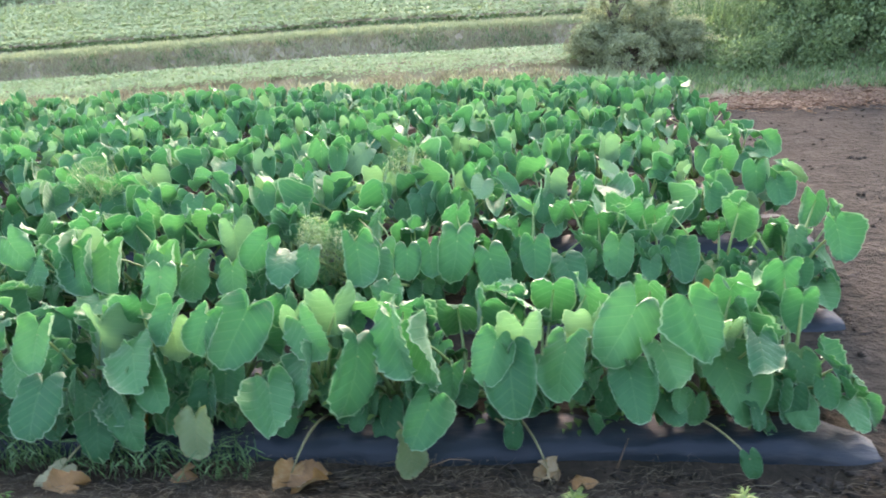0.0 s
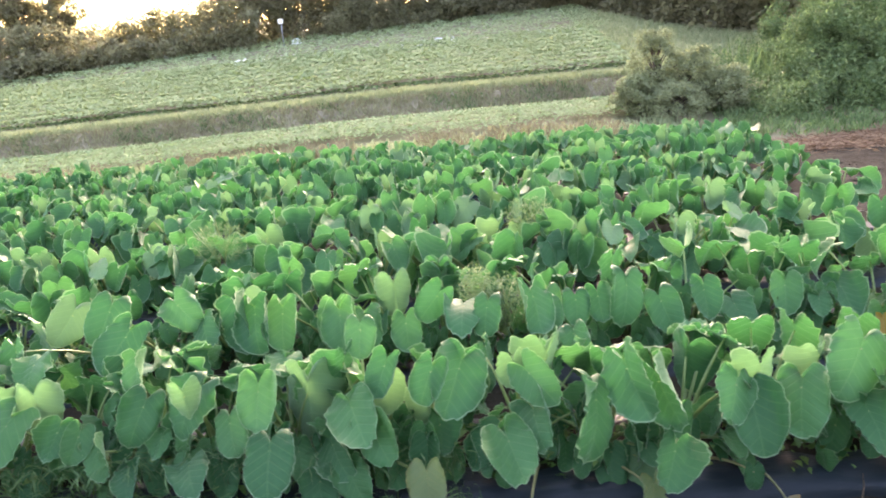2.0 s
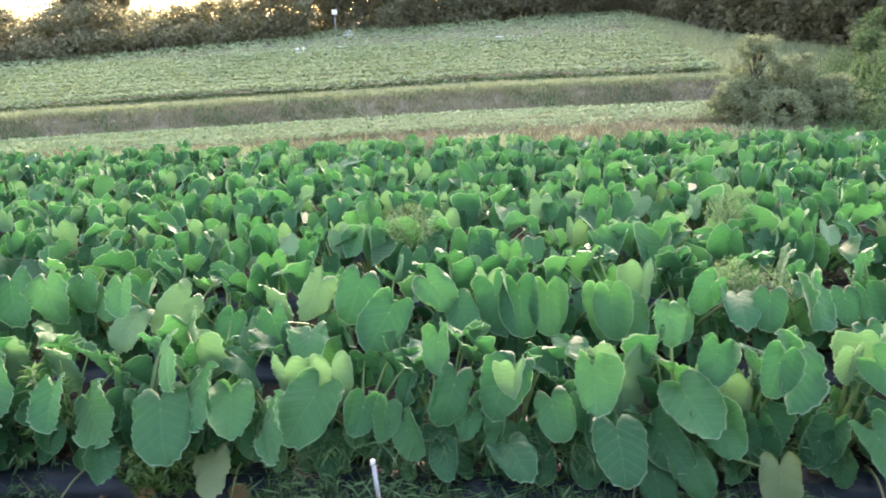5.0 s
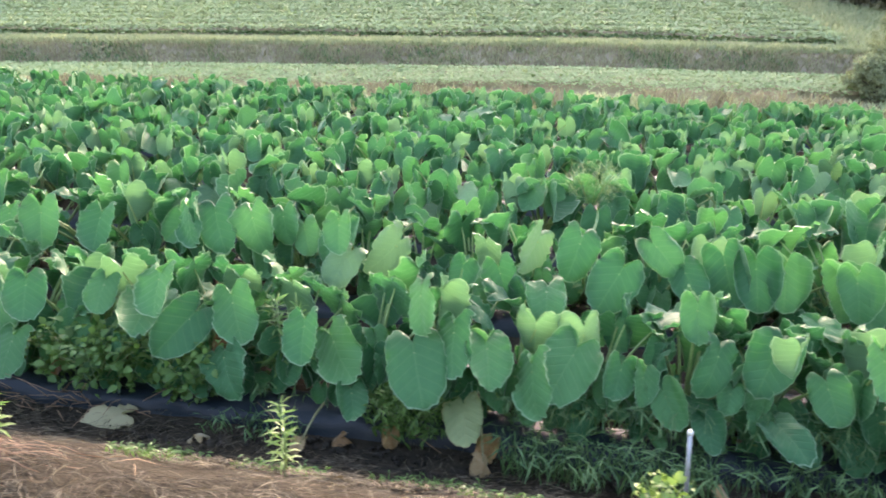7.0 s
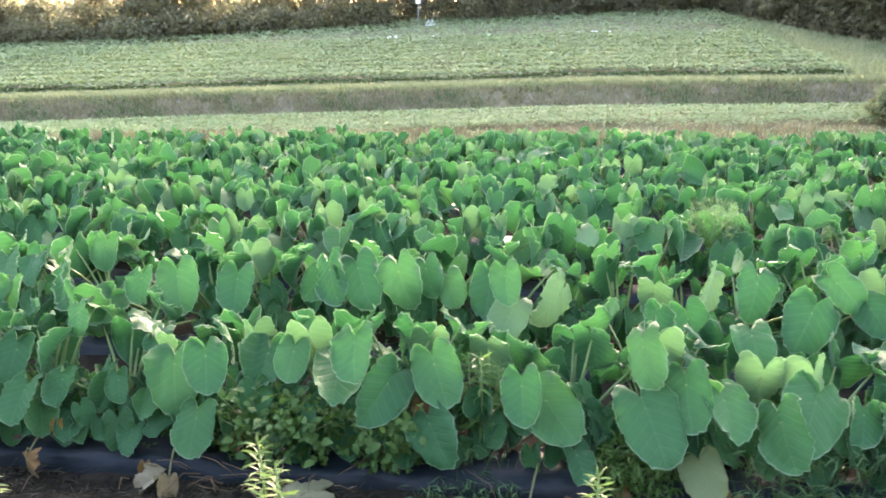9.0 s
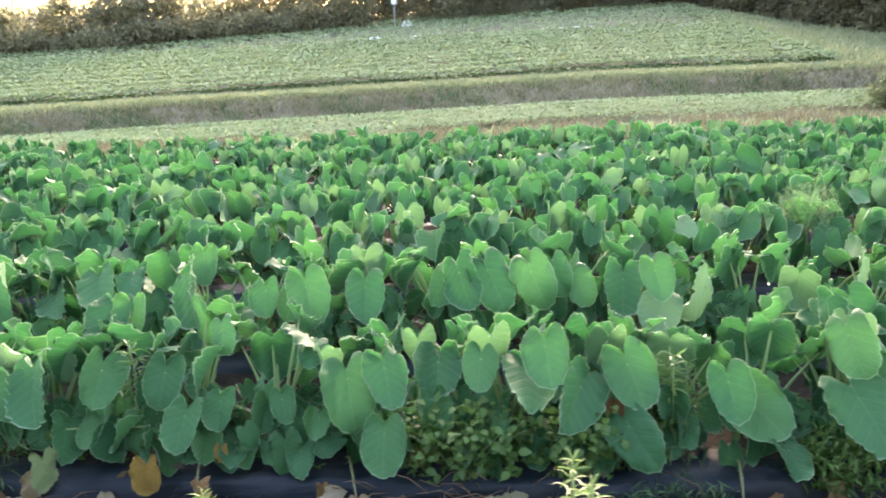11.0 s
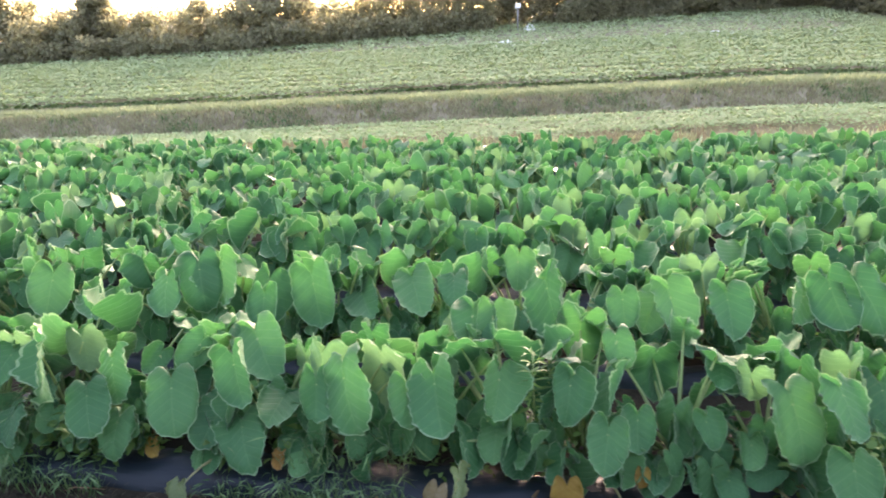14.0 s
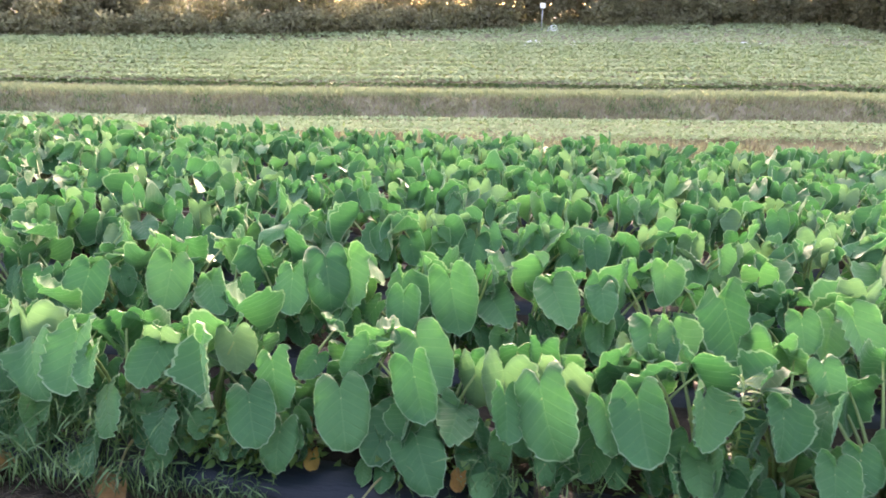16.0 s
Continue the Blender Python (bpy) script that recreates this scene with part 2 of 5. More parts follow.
def mesh(name, verts, faces, mat=None, smooth=True):
    me = bpy.data.meshes.new(name)
    me.from_pydata(verts, [], faces)
    if smooth:
        me.polygons.foreach_set("use_smooth", [True] * len(me.polygons))
    if mat:
        for mm in mat if isinstance(mat, (list, tuple)) else (mat,):
            me.materials.append(mm)
    me.update()
    return me


def part(name, me, parent, m=None, label=""):
    ob = new(name, me)
    ob.parent = parent
    if m is not None:
        ob.matrix_basis = m
    if label:
        ob["label"] = label
    return ob


def blades(name, centres, tips, widths, mat, bend=None, tilt=0.6):
    """Many thin leaves in one mesh: each a folded lozenge of two quads from foot to tip."""
    c, t = np.asarray(centres, float), np.asarray(tips, float)
    n = len(c)
    d = t - c
    ref = np.tile((0.0, 0.0, 1.0), (n, 1)) + nrg.normal(0, tilt, (n, 3))
    s = np.cross(d, ref)
    s /= np.linalg.norm(s, axis=1, keepdims=True) + 1e-9
    w = np.asarray(widths, float).reshape(-1, 1) * np.ones((n, 1))
    up = np.cross(s, d)
    up /= np.linalg.norm(up, axis=1, keepdims=True) + 1e-9
    midp = c + 0.5 * d + up * (np.linalg.norm(d, axis=1, keepdims=True) * (0.12 if bend is None else bend))
    v = np.empty((n * 4, 3))
    v[0::4], v[1::4], v[2::4], v[3::4] = c, midp + s * w, t, midp - s * w
    f = np.arange(n * 4).reshape(n, 4)
    me = bpy.data.meshes.new(name)
    me.vertices.add(n * 4)
    me.vertices.foreach_set("co", v.ravel())
    tri = np.stack([f[:, [0, 1, 3]], f[:, [1, 2, 3]]], 1).reshape(-1, 3)
    me.loops.add(tri.size)
    me.loops.foreach_set("vertex_index", tri.ravel().astype(np.int32))
    me.polygons.add(len(tri))
    me.polygons.foreach_set("loop_start", (np.arange(len(tri)) * 3).astype(np.int32))
    me.materials.append(mat)
    me.update(calc_edges=True)
    me.validate()
    return me


def leaflets(name, centres, tips, widths, mat):
    """Many small pointed leaves in one mesh, each of eight corners with a folded midrib."""
    c, t = np.asarray(centres, float), np.asarray(tips, float)
    n = len(c)
    d = t - c
    ln = np.linalg.norm(d, axis=1, keepdims=True)
    s = np.cross(d, np.array([0.0, 0.0, 1.0]) + nrg.normal(0, 0.5, (n, 3)))
    s /= np.linalg.norm(s, axis=1, keepdims=True) + 1e-9
    up = np.cross(s, d)
    up /= np.linalg.norm(up, axis=1, keepdims=True) + 1e-9
    w = np.asarray(widths, float).reshape(-1, 1)
    v = np.empty((n, 8, 3))
    v[:, 0], v[:, 7] = c, t - up * ln * 0.08
    for k, (f, q, lift) in enumerate(((0.28, 0.9, 0.06), (0.62, 0.85, 0.08))):
        mid = c + d * f + up * ln * lift
        v[:, 1 + 3 * k], v[:, 2 + 3 * k], v[:, 3 + 3 * k] = mid + s * w * q + up * w * 0.25, mid, mid - s * w * q + up * w * 0.25
    one = [(0, 1, 2), (0, 2, 3), (1, 4, 5, 2), (2, 5, 6, 3), (4, 7, 5), (5, 7, 6)]
    faces = [tuple(q + 8 * i for q in f) for i in range(n) for f in one]
    return mesh(name, v.reshape(-1, 3).tolist(), faces, mat)


def tube(points, radii, sides=6):
    """Vertices and faces of a tapered tube along points."""
    vs, fs = [], []
    pts = [Vector(p) for p in points]
    for i, p in enumerate(pts):
        d = (pts[min(i + 1, len(pts) - 1)] - pts[max(i - 1, 0)]).normalized()
        a = d.cross(Vector((0.31, 0.87, 0.38))).normalized()
        b = d.cross(a)
        for k in range(sides):
            g = 2 * math.pi * k / sides
            vs.append(p + (a * math.cos(g) + b * math.sin(g)) * radii[i])
    for i in range(len(pts) - 1):
        for k in range(sides):
            k2 = (k + 1) % sides
            fs.append((i * sides + k, i * sides + k2, (i + 1) * sides + k2, (i + 1) * sides + k))
    fs.append(tuple(range(sides - 1, -1, -1)))
    fs.append(tuple((len(pts) - 1) * sides + k for k in range(sides)))
    return vs, fs


# ---- the lie of the land ----
def bank_line(x):
    return 17.55 + 0.085 * x


def smooth_step(a, b, v):
    k = np.clip((v - a) / (b - a + 0.0), 0, 1)
    return k * k * (3 - 2 * k)


def height(x, y):
    x, y = np.asarray(x, float), np.asarray(y, float)
    top = bank_line(x)
    strip = 0.24 * smooth_step(11.2, 15.5, y)
    rise = 0.44 * smooth_step(top - 1.05, top - 0.15, y) * (1 - smooth_step(3.0, 7.0, x))
    field = 0.082 * np.clip(y - top, 0, 22) + 0.02 * np.clip(y - top - 22, 0, 200)
    right = 0.25 * smooth_step(4.0, 9.0, x) * smooth_step(11, 15, y) + 0.06 * np.clip(x - 5, 0, 8) * smooth_step(14, 30, y)
    verge = 0.80 * smooth_step(2.85, 1.35, y) + 0.1 * smooth_step(1.35, 0.2, y)
    tilt = 0.019 * np.clip(x + 3.5, -16, 0) * smooth_step(11.8, 15.0, y)
    return strip + rise + field + right + verge + tilt


def rough(x, y):
    k = 1 + 1.6 * float(smooth_step(2.7, 2.3, y))
    return k * (noise.noise((x * 1.7, y * 1.7, 0.3)) * 0.018 + noise.noise((x * 7, y * 7, 1.3)) * 0.012)


def ground():
    """One sheet, fine near the beds and coarse far off."""
    xs = np.concatenate([np.linspace(-400, -60, 12), np.linspace(-50, -16, 35), np.arange(-15, 6, 0.085), np.linspace(6.2, 14, 40), np.linspace(16, 400, 22)])
    ys = np.concatenate([np.linspace(-200, -4, 12), np.arange(-3, 3.6, 0.075), np.arange(3.7, 12, 0.2), np.arange(12.1, 19.5, 0.14), np.arange(19.7, 40, 0.5), np.linspace(42, 700, 24)])
    X, Y = np.meshgrid(xs, ys)
    Z = height(X, Y)
    nx, ny = len(xs), len(ys)
    for j in range(ny):
        if -3 < ys[j] < 20:
            for i in range(nx):
                if -16 < xs[i] < 14:
                    Z[j, i] += rough(xs[i], ys[j])
    verts = np.stack([X, Y, Z], -1).reshape(-1, 3)
    idx = np.arange(nx * ny).reshape(ny, nx)
    faces = np.stack([idx[:-1, :-1], idx[:-1, 1:], idx[1:, 1:], idx[1:, :-1]], -1).reshape(-1, 4)
    me = mesh("ground", verts.tolist(), faces.tolist(), [MAT_SOIL, MAT_PATH, MAT_TURF, MAT_BANK, MAT_FIELD, MAT_SHADED_SOIL])
    cx = 0.5 * (X[:-1, :-1] + X[1:, 1:]).ravel()
    cy = 0.5 * (Y[:-1, :-1] + Y[1:, 1:]).ravel()
    jit = np.array([noise.noise((a * 0.9, b * 0.9, 5.0)) for a, b in zip(cx, cy)])
    slot = np.zeros(len(cx), np.int32)
    slot[cy + jit * 0.3 < 2.70] = 1
    # furrows between the rows take the darker soil, painting the plants' shade
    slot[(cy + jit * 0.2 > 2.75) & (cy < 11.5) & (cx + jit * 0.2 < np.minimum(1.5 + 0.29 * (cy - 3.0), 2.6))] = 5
    slot[cy + jit * 0.8 > 11.4 + 0.0 * cx] = 2
    top = bank_line(cx)
    slot[(cy > top - 1.1) & (cy < top - 0.1) & (cx < 4)] = 3
    slot[(cy > top - 0.1)] = 4
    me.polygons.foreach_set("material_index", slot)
    return tagged(new("ground", me), "brown farm soil rising to grassy terraces behind the beds", "ground", kind="structure")


ground()

ROW_Y = [3.32 + 1.30 * k for k in range(7)]


def row_end(y):
    return np.minimum(1.62 + 0.29 * (y - 3.0), 2.72)


def mulch_bed(yc, x0, x1, seed, tall=1.0):
    """A low ridge covered with wrinkled black film, its hems tucked in."""
    prof = [(-0.42, -0.03), (-0.405, 0.020), (-0.39, 0.070), (-0.365, 0.115), (-0.33, 0.142), (-0.27, 0.152), (-0.16, 0.150), (0.0, 0.146), (0.16, 0.150), (0.27, 0.152), (0.33, 0.140), (0.37, 0.100), (0.40, 0.020), (0.42, -0.03)]
    n = int((x1 - x0) / 0.07)
    vs, fs = [], []
    for i in range(n + 1):
        x = x0 + (x1 - x0) * i / n
        endk = min(1.0, (x1 - x) / 0.5, (x - x0) / 0.5)
        endk = max(0.0, endk) ** 0.5
        wob = noise.noise((x * 0.7, seed * 3.1, 0)) * 0.04
        for a, h in prof:
            w = noise.noise((x * 4, a * 9, seed)) * 0.030 + noise.noise((x * 15, a * 16, seed)) * 0.020
            vs.append((x, yc + wob + a * (0.9 + 0.1 * endk) + w * 0.5, max(-0.03, h * tall * (0.15 + 0.85 * endk) + w * (1 if h > 0.03 else 0.2))))
    m = len(prof)
    for i in range(n):
        for k in range(m - 1):
            fs.append((i * m + k, (i + 1) * m + k, (i + 1) * m + k + 1, i * m + k + 1))
    me = mesh("mulch_bed", vs, fs, [MAT_FILM, MAT_SHADED_SOIL])
    # middle of the ridge top: darker soil, canopy shade painted in
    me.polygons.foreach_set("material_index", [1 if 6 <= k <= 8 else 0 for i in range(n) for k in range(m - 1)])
    ob = new("mulch_bed", me)
    return tagged(ob, "long planting ridge wrapped in wrinkled black plastic film", "mulch bed", "mulch beds of the taro field", "structure")


for k, yc in enumerate(ROW_Y):
    mulch_bed(yc, -21.0, float(row_end(yc)) + 0.05, k, 0.62 if k == 0 else 0.52)


# ---- taro plants ----
OUTLINE = [(0, 0.650), (8, 0.643), (24, 0.605), (45, 0.520), (65, 0.452), (90, 0.405), (115, 0.400), (136, 0.425), (149, 0.410), (158, 0.340), (167, 0.235), (174, 0.165), (180, 0.120)]


def blade_mesh(name, seed, cup, droop, lobe, wave, twist, mat, slim=0.94, curl=0.5, fold=0.0, spokes=60, rings=(0.16, 0.38, 0.6, 0.8, 0.92, 1.0)):
    """A heart-shaped blade round the point where its stalk joins it: the tip along -y, two round lobes behind."""
    r = random.Random(seed)
    jag = [r.uniform(-1, 1) for _ in range(spokes)]
    jag = [0.6 * j + 0.5 * (1 if k % 3 == 0 else -0.5) for k, j in enumerate(jag)]
    ph, ph2 = r.uniform(0, 6.3), r.uniform(0, 6.3)
    asym = r.uniform(-0.05, 0.05)
    curl *= r.choice((1.0, 0.7, -0.5))
    wave = 1.3 * (0.6 * wave if wave > 0.08 else min(wave, 0.03))
    th0 = [t for t, _ in OUTLINE]
    rr0 = [q for _, q in OUTLINE]

    def bend(u, v, f, th):
        z = cup * abs(u) * (0.6 + 0.8 * abs(u)) - droop * max(0.0, -v) ** 2 - lobe * max(0.0, v) ** 2
        z += wave * math.sin(5 * th + ph) * f ** 4 + 0.6 * wave * math.sin(9 * th + ph2) * f ** 5
        z += (0.008 + 0.020 * f ** 6) * math.cos((v + 0.75 * abs(u)) * 7.5 * 2 * math.pi) * min(1, abs(u) * 8) * f
        z += twist * u * v
        z += abs(fold) * 2.0 * max(0.0, (u if fold > 0 else -u) - 0.20) if fold else 0.0
        z += 1.5 * curl * max(0.0, f - 0.84) ** 1.5 * (1 + 0.9 * math.sin(3 * th + ph2))
        return z

    vs, flat, fs = [(0, 0, bend(0, 0, 0, 0) - 0.012)], [(0.5, 0.5)], []
    for f in rings:
        for k in range(spokes):
            th = 2 * math.pi * k / spokes
            deg = math.degrees(th)
            deg = deg if deg <= 180 else 360 - deg
            rad = float(np.interp(deg, th0, rr0)) * (1 + 0.012 * math.sin(5 * th + ph) + 0.010 * math.sin(13 * th + ph2) + (0.026 * jag[k] if f > 0.95 else 0.0))
            rad = rad * f if f > 0.5 else min(rad, 0.2 + 0.8 * rad) * f
            u, v = rad * math.sin(th) * slim * (1 + asym * math.sin(th)), -rad * math.cos(th)
            vs.append((u, v, bend(u, v, f, th) + (0.016 * jag[(k + 7) % spokes] if f > 0.95 else 0.0)))
            flat.append((u + 0.5, v + 0.5))
    for k in range(spokes):
        fs.append((0, 1 + k, 1 + (k + 1) % spokes))
    for j in range(len(rings) - 1):
        a, b = 1 + j * spokes, 1 + (j + 1) * spokes
        for k in range(spokes):
            k2 = (k + 1) % spokes
            fs.append((a + k, b + k, b + k2, a + k2))
    me = mesh(name, vs, fs, mat)
    lay = me.uv_layers.new(name="blade")
    li = np.empty(len(me.loops), np.int32)
    me.loops.foreach_get("vertex_index", li)
    lay.data.foreach_set("uv", np.asarray(flat)[li].ravel())
    rim = np.zeros((len(vs), 2))
    rim[1:, 0] = np.repeat(rings, spokes)
    me.uv_layers.new(name="margin").data.foreach_set("uv", rim[li].ravel())
    return me


BLADES = [blade_mesh("leaf_blade", 100 + i, c, d, lo, w, tw, MAT_LEAF, sl, cu, fo) for i, (c, d, lo, w, tw, sl, cu, fo) in enumerate([
    (0.10, 0.25, 0.3, 0.018, 0.1, 0.82, 0.6, 0.0), (0.22, 0.35, 0.2, 0.022, -0.2, 0.78, 0.9, 0.9), (-0.10, 0.30, 0.5, 0.020, 0.2, 0.84, 0.7, 0.0), (0.05, 0.5, 0.2, 0.028, 0.0, 0.80, 1.1, -0.7),
    (0.35, 0.2, 0.4, 0.020, 0.3, 0.78, 0.5, 0.0), (-0.18, 0.2, 0.3, 0.030, -0.3, 0.82, 0.9, -1.1), (0.15, 0.1, 0.7, 0.024, 0.2, 0.84, 0.6, 0.0), (0.0, 0.4, 0.0, 0.020, 0.4, 0.80, 1.2, 0.6),
    (0.75, 0.3, 0.2, 0.03, 0.2, 0.90, 0.5, 0.0), (0.55, 0.4, 0.3, 0.045, -0.5, 0.88, 0.9, 0.0), (1.3, 0.2, 0.3, 0.03, 0.4, 0.92, 0.5, 0.0), (-0.5, 0.5, 0.6, 0.04, 0.3, 0.90, 0.5, 0.8)])]
FAR_BLADES = [blade_mesh("leaf_blade", 200 + i, c, d, lo, w, tw, MAT_LEAF, sl, cu, fo, 36, (0.3, 0.62, 0.86, 1.0)) for i, (c, d, lo, w, tw, sl, cu, fo) in enumerate([
    (0.10, 0.25, 0.3, 0.018, 0.1, 0.84, 0.5, 0.0), (0.22, 0.35, 0.2, 0.022, -0.2, 0.80, 0.8, 0.8), (-0.10, 0.30, 0.5, 0.020, 0.2, 0.86, 0.7, -0.9), (0.35, 0.2, 0.4, 0.020, 0.3, 0.80, 1.0, 0.0),
    (-0.18, 0.2, 0.3, 0.030, -0.3, 0.84, 0.6, 1.2), (0.15, 0.1, 0.7, 0.024, 0.2, 0.86, 0.9, 0.0), (0.75, 0.3, 0.2, 0.03, 0.2, 0.88, 0.7, -0.7), (0.55, 0.4, 0.3, 0.045, -0.5, 0.86, 1.1, 0.6),
    (1.3, 0.2, 0.3, 0.03, 0.4, 0.90, 0.6, 0.0), (0.45, 0.5, 0.4, 0.03, -0.3, 0.86, 0.9, 0.8), (-0.5, 0.5, 0.6, 0.04, 0.3, 0.88, 0.5, 0.9), (0.9, 0.6, 0.1, 0.05, 0.7, 0.86, 1.0, -1.3)])]
YOUNG_BACKLIT = [blade_mesh("leaf_blade", 140 + i, c, d, lo, w, 0.1, MAT_LEAF_YOUNG_BACKLIT, 0.90) for i, (c, d, lo, w) in enumerate([(0.25, 0.15, 0.1, 0.015), (0.6, 0.2, 0.1, 0.02), (0.05, 0.3, 0.4, 0.02), (1.1, 0.2, 0.2, 0.03)])]
PALE = [blade_mesh("leaf_blade", 160, 0.05, 0.3, 0.5, 0.025, 0.2, MAT_LEAF_PALE, 0.86)]
DEAD = [blade_mesh("dead_leaf", 170 + i, c, d, lo, 0.09, t, MAT_LEAF_DEAD, 0.8) for i, (c, d, lo, t) in enumerate([(0.7, 0.8, 0.8, 0.9), (-0.6, 0.9, 0.5, -0.9), (0.2, 0.4, 0.9, 1.2)])]


def blade_matrix(at, azimuth, dip, roll, length):
    """azimuth: where the tip points, in degrees from +x; dip: how far the tip hangs below level; roll about the midrib."""
    a, d = radians(azimuth), radians(dip)
    out = Vector((math.cos(a), math.sin(a), 0))
    y = -(out * math.cos(d) - Vector((0, 0, math.sin(d))))
    z = out * math.sin(d) + Vector((0, 0, math.cos(d)))
    x = y.cross(z)
    m = Matrix((x, y, z)).transposed().to_4x4()
    return Matrix.Translation(at) @ m @ Matrix.Rotation(radians(roll), 4, "Y") @ Matrix.Diagonal((length, length, length, 1))


def stalk(foot, at, sides=5):
    f, a = Vector(foot), Vector(at)
    mid = Vector((f.x * 0.62 + a.x * 0.38, f.y * 0.62 + a.y * 0.38, f.z + (a.z - f.z) * 0.62))
    pts = [(1 - s) ** 2 * f + 2 * s * (1 - s) * mid + s * s * a for s in (0, 0.2, 0.4, 0.6, 0.8, 1.0)]
    return tube(pts, [0.015, 0.013, 0.011, 0.009, 0.007, 0.005], sides)


def taro_plant(x, y, leaves, label="green taro plant with heart-shaped leaves on a mulched ridge", far=False):
    """leaves: (x, y, z of the stalk's end from the plant's foot, azimuth, dip, roll, length, blade mesh)."""
    base = Vector((x, y, 0.145))
    thing = tagged(new("taro_plant"), label, "taro plant", "taro plants in the field")
    thing.location = base
    stalks_v, stalks_f = [], []
    for lx, ly, lz, az, dip, roll, length, me in leaves:
        at = Vector((lx, ly, lz - 0.145))
        foot = Vector((0.035 * math.cos(radians(az)), 0.035 * math.sin(radians(az)), -0.02))
        vs, fs = stalk(foot, at - Vector((0, 0, 0.012 * length)))
        if far:
            stalks_f += [tuple(q + len(stalks_v) for q in f) for f in fs]
            stalks_v += vs
        else:
            part("stalk", mesh("stalk", vs, fs, MAT_STEM), thing)
        part("leaf", me, thing, blade_matrix(at, az, dip, roll, length))
    if far:
        tagged(part("stem", mesh("stem", stalks_v, stalks_f, MAT_STEM), thing), kind="stuff")
    return thing


def leaf_at(r, az, reach, z, dip, length, pool, roll=24):
    return (reach * math.cos(radians(az)), reach * math.sin(radians(az)), z, az, dip, r.uniform(-roll, roll), length, r.choice(pool))


def grown_leaves(r, size=1.0, crown=(7, 8, 8, 9), low=(4, 5, 5), rise=1.0):
    """A crown of leaves: large ones round the rim hanging outward, small ones low, a pale one with painted backlight in
    the middle.
    """
    out = []
    n = r.choice(crown)
    a0 = r.uniform(0, 360)
    for i in range(n):
        az = a0 + 360 * i / n + r.uniform(-28, 28)
        az += 28 * math.sin(radians(-90 - az))
        dip = min(98, max(2, r.gauss(54, 24)))
        out.append(leaf_at(r, az, r.uniform(0.12, 0.50) * size, r.uniform(0.36, 0.61) * rise, dip, r.uniform(0.24, 0.37) * size, FAR_BLADES if r.random() < 0.88 else YOUNG_BACKLIT, 42))
    for i in range(r.choice(low)):
        az = r.uniform(0, 360)
        out.append(leaf_at(r, az, r.uniform(0.12, 0.3), r.uniform(0.22, 0.36), r.uniform(45, 80), r.uniform(0.18, 0.28), FAR_BLADES))
    if r.random() < 0.8:
        out.append(leaf_at(r, r.gauss(90, 40), r.uniform(0.02, 0.14), r.uniform(0.50, 0.60) * rise, r.uniform(62, 92), r.uniform(0.24, 0.33) * size, YOUNG_BACKLIT))
    return out


def filling_leaves(r):
    """The leaves on the far side and low in the middle of a plant."""
    out = [leaf_at(r, r.uniform(10, 170), r.uniform(0.10, 0.46), r.uniform(0.42, 0.66), r.gauss(58, 18), r.uniform(0.28, 0.38), BLADES) for i in range(r.choice((4, 5)))]
    out += low_leaves(r)
    out += [leaf_at(r, r.uniform(-170, -10), r.uniform(0.05, 0.28), r.uniform(0.30, 0.46), r.uniform(40, 75), r.uniform(0.17, 0.28), BLADES) for i in range(r.choice((3, 4, 4)))]
    out += [leaf_at(r, r.uniform(0, 180), r.uniform(0.1, 0.40), r.uniform(0.20, 0.36), r.uniform(35, 75), r.uniform(0.18, 0.28), BLADES) for i in range(r.choice((2, 3)))]
    return out


def low_leaves(r):
    """Small leaves near the foot, on the side of the path."""
    return [leaf_at(r, r.uniform(-165, -15), r.uniform(0.12, 0.36), r.uniform(0.18, 0.34), r.uniform(30, 75), r.uniform(0.15, 0.25), BLADES) for i in range(r.choice((5, 6, 6)))]


def planted_row(y, plants, r):
    for x, leaves in plants:
        made = []
        for a in leaves:
            pool = BLADES[:8] if len(a) == 7 else {"young_backlit": YOUNG_BACKLIT, "pale": PALE}[a[7]]
            made.append((*a[:7], r.choice(pool)))
        taro_plant(x, y, made + filling_leaves(r))


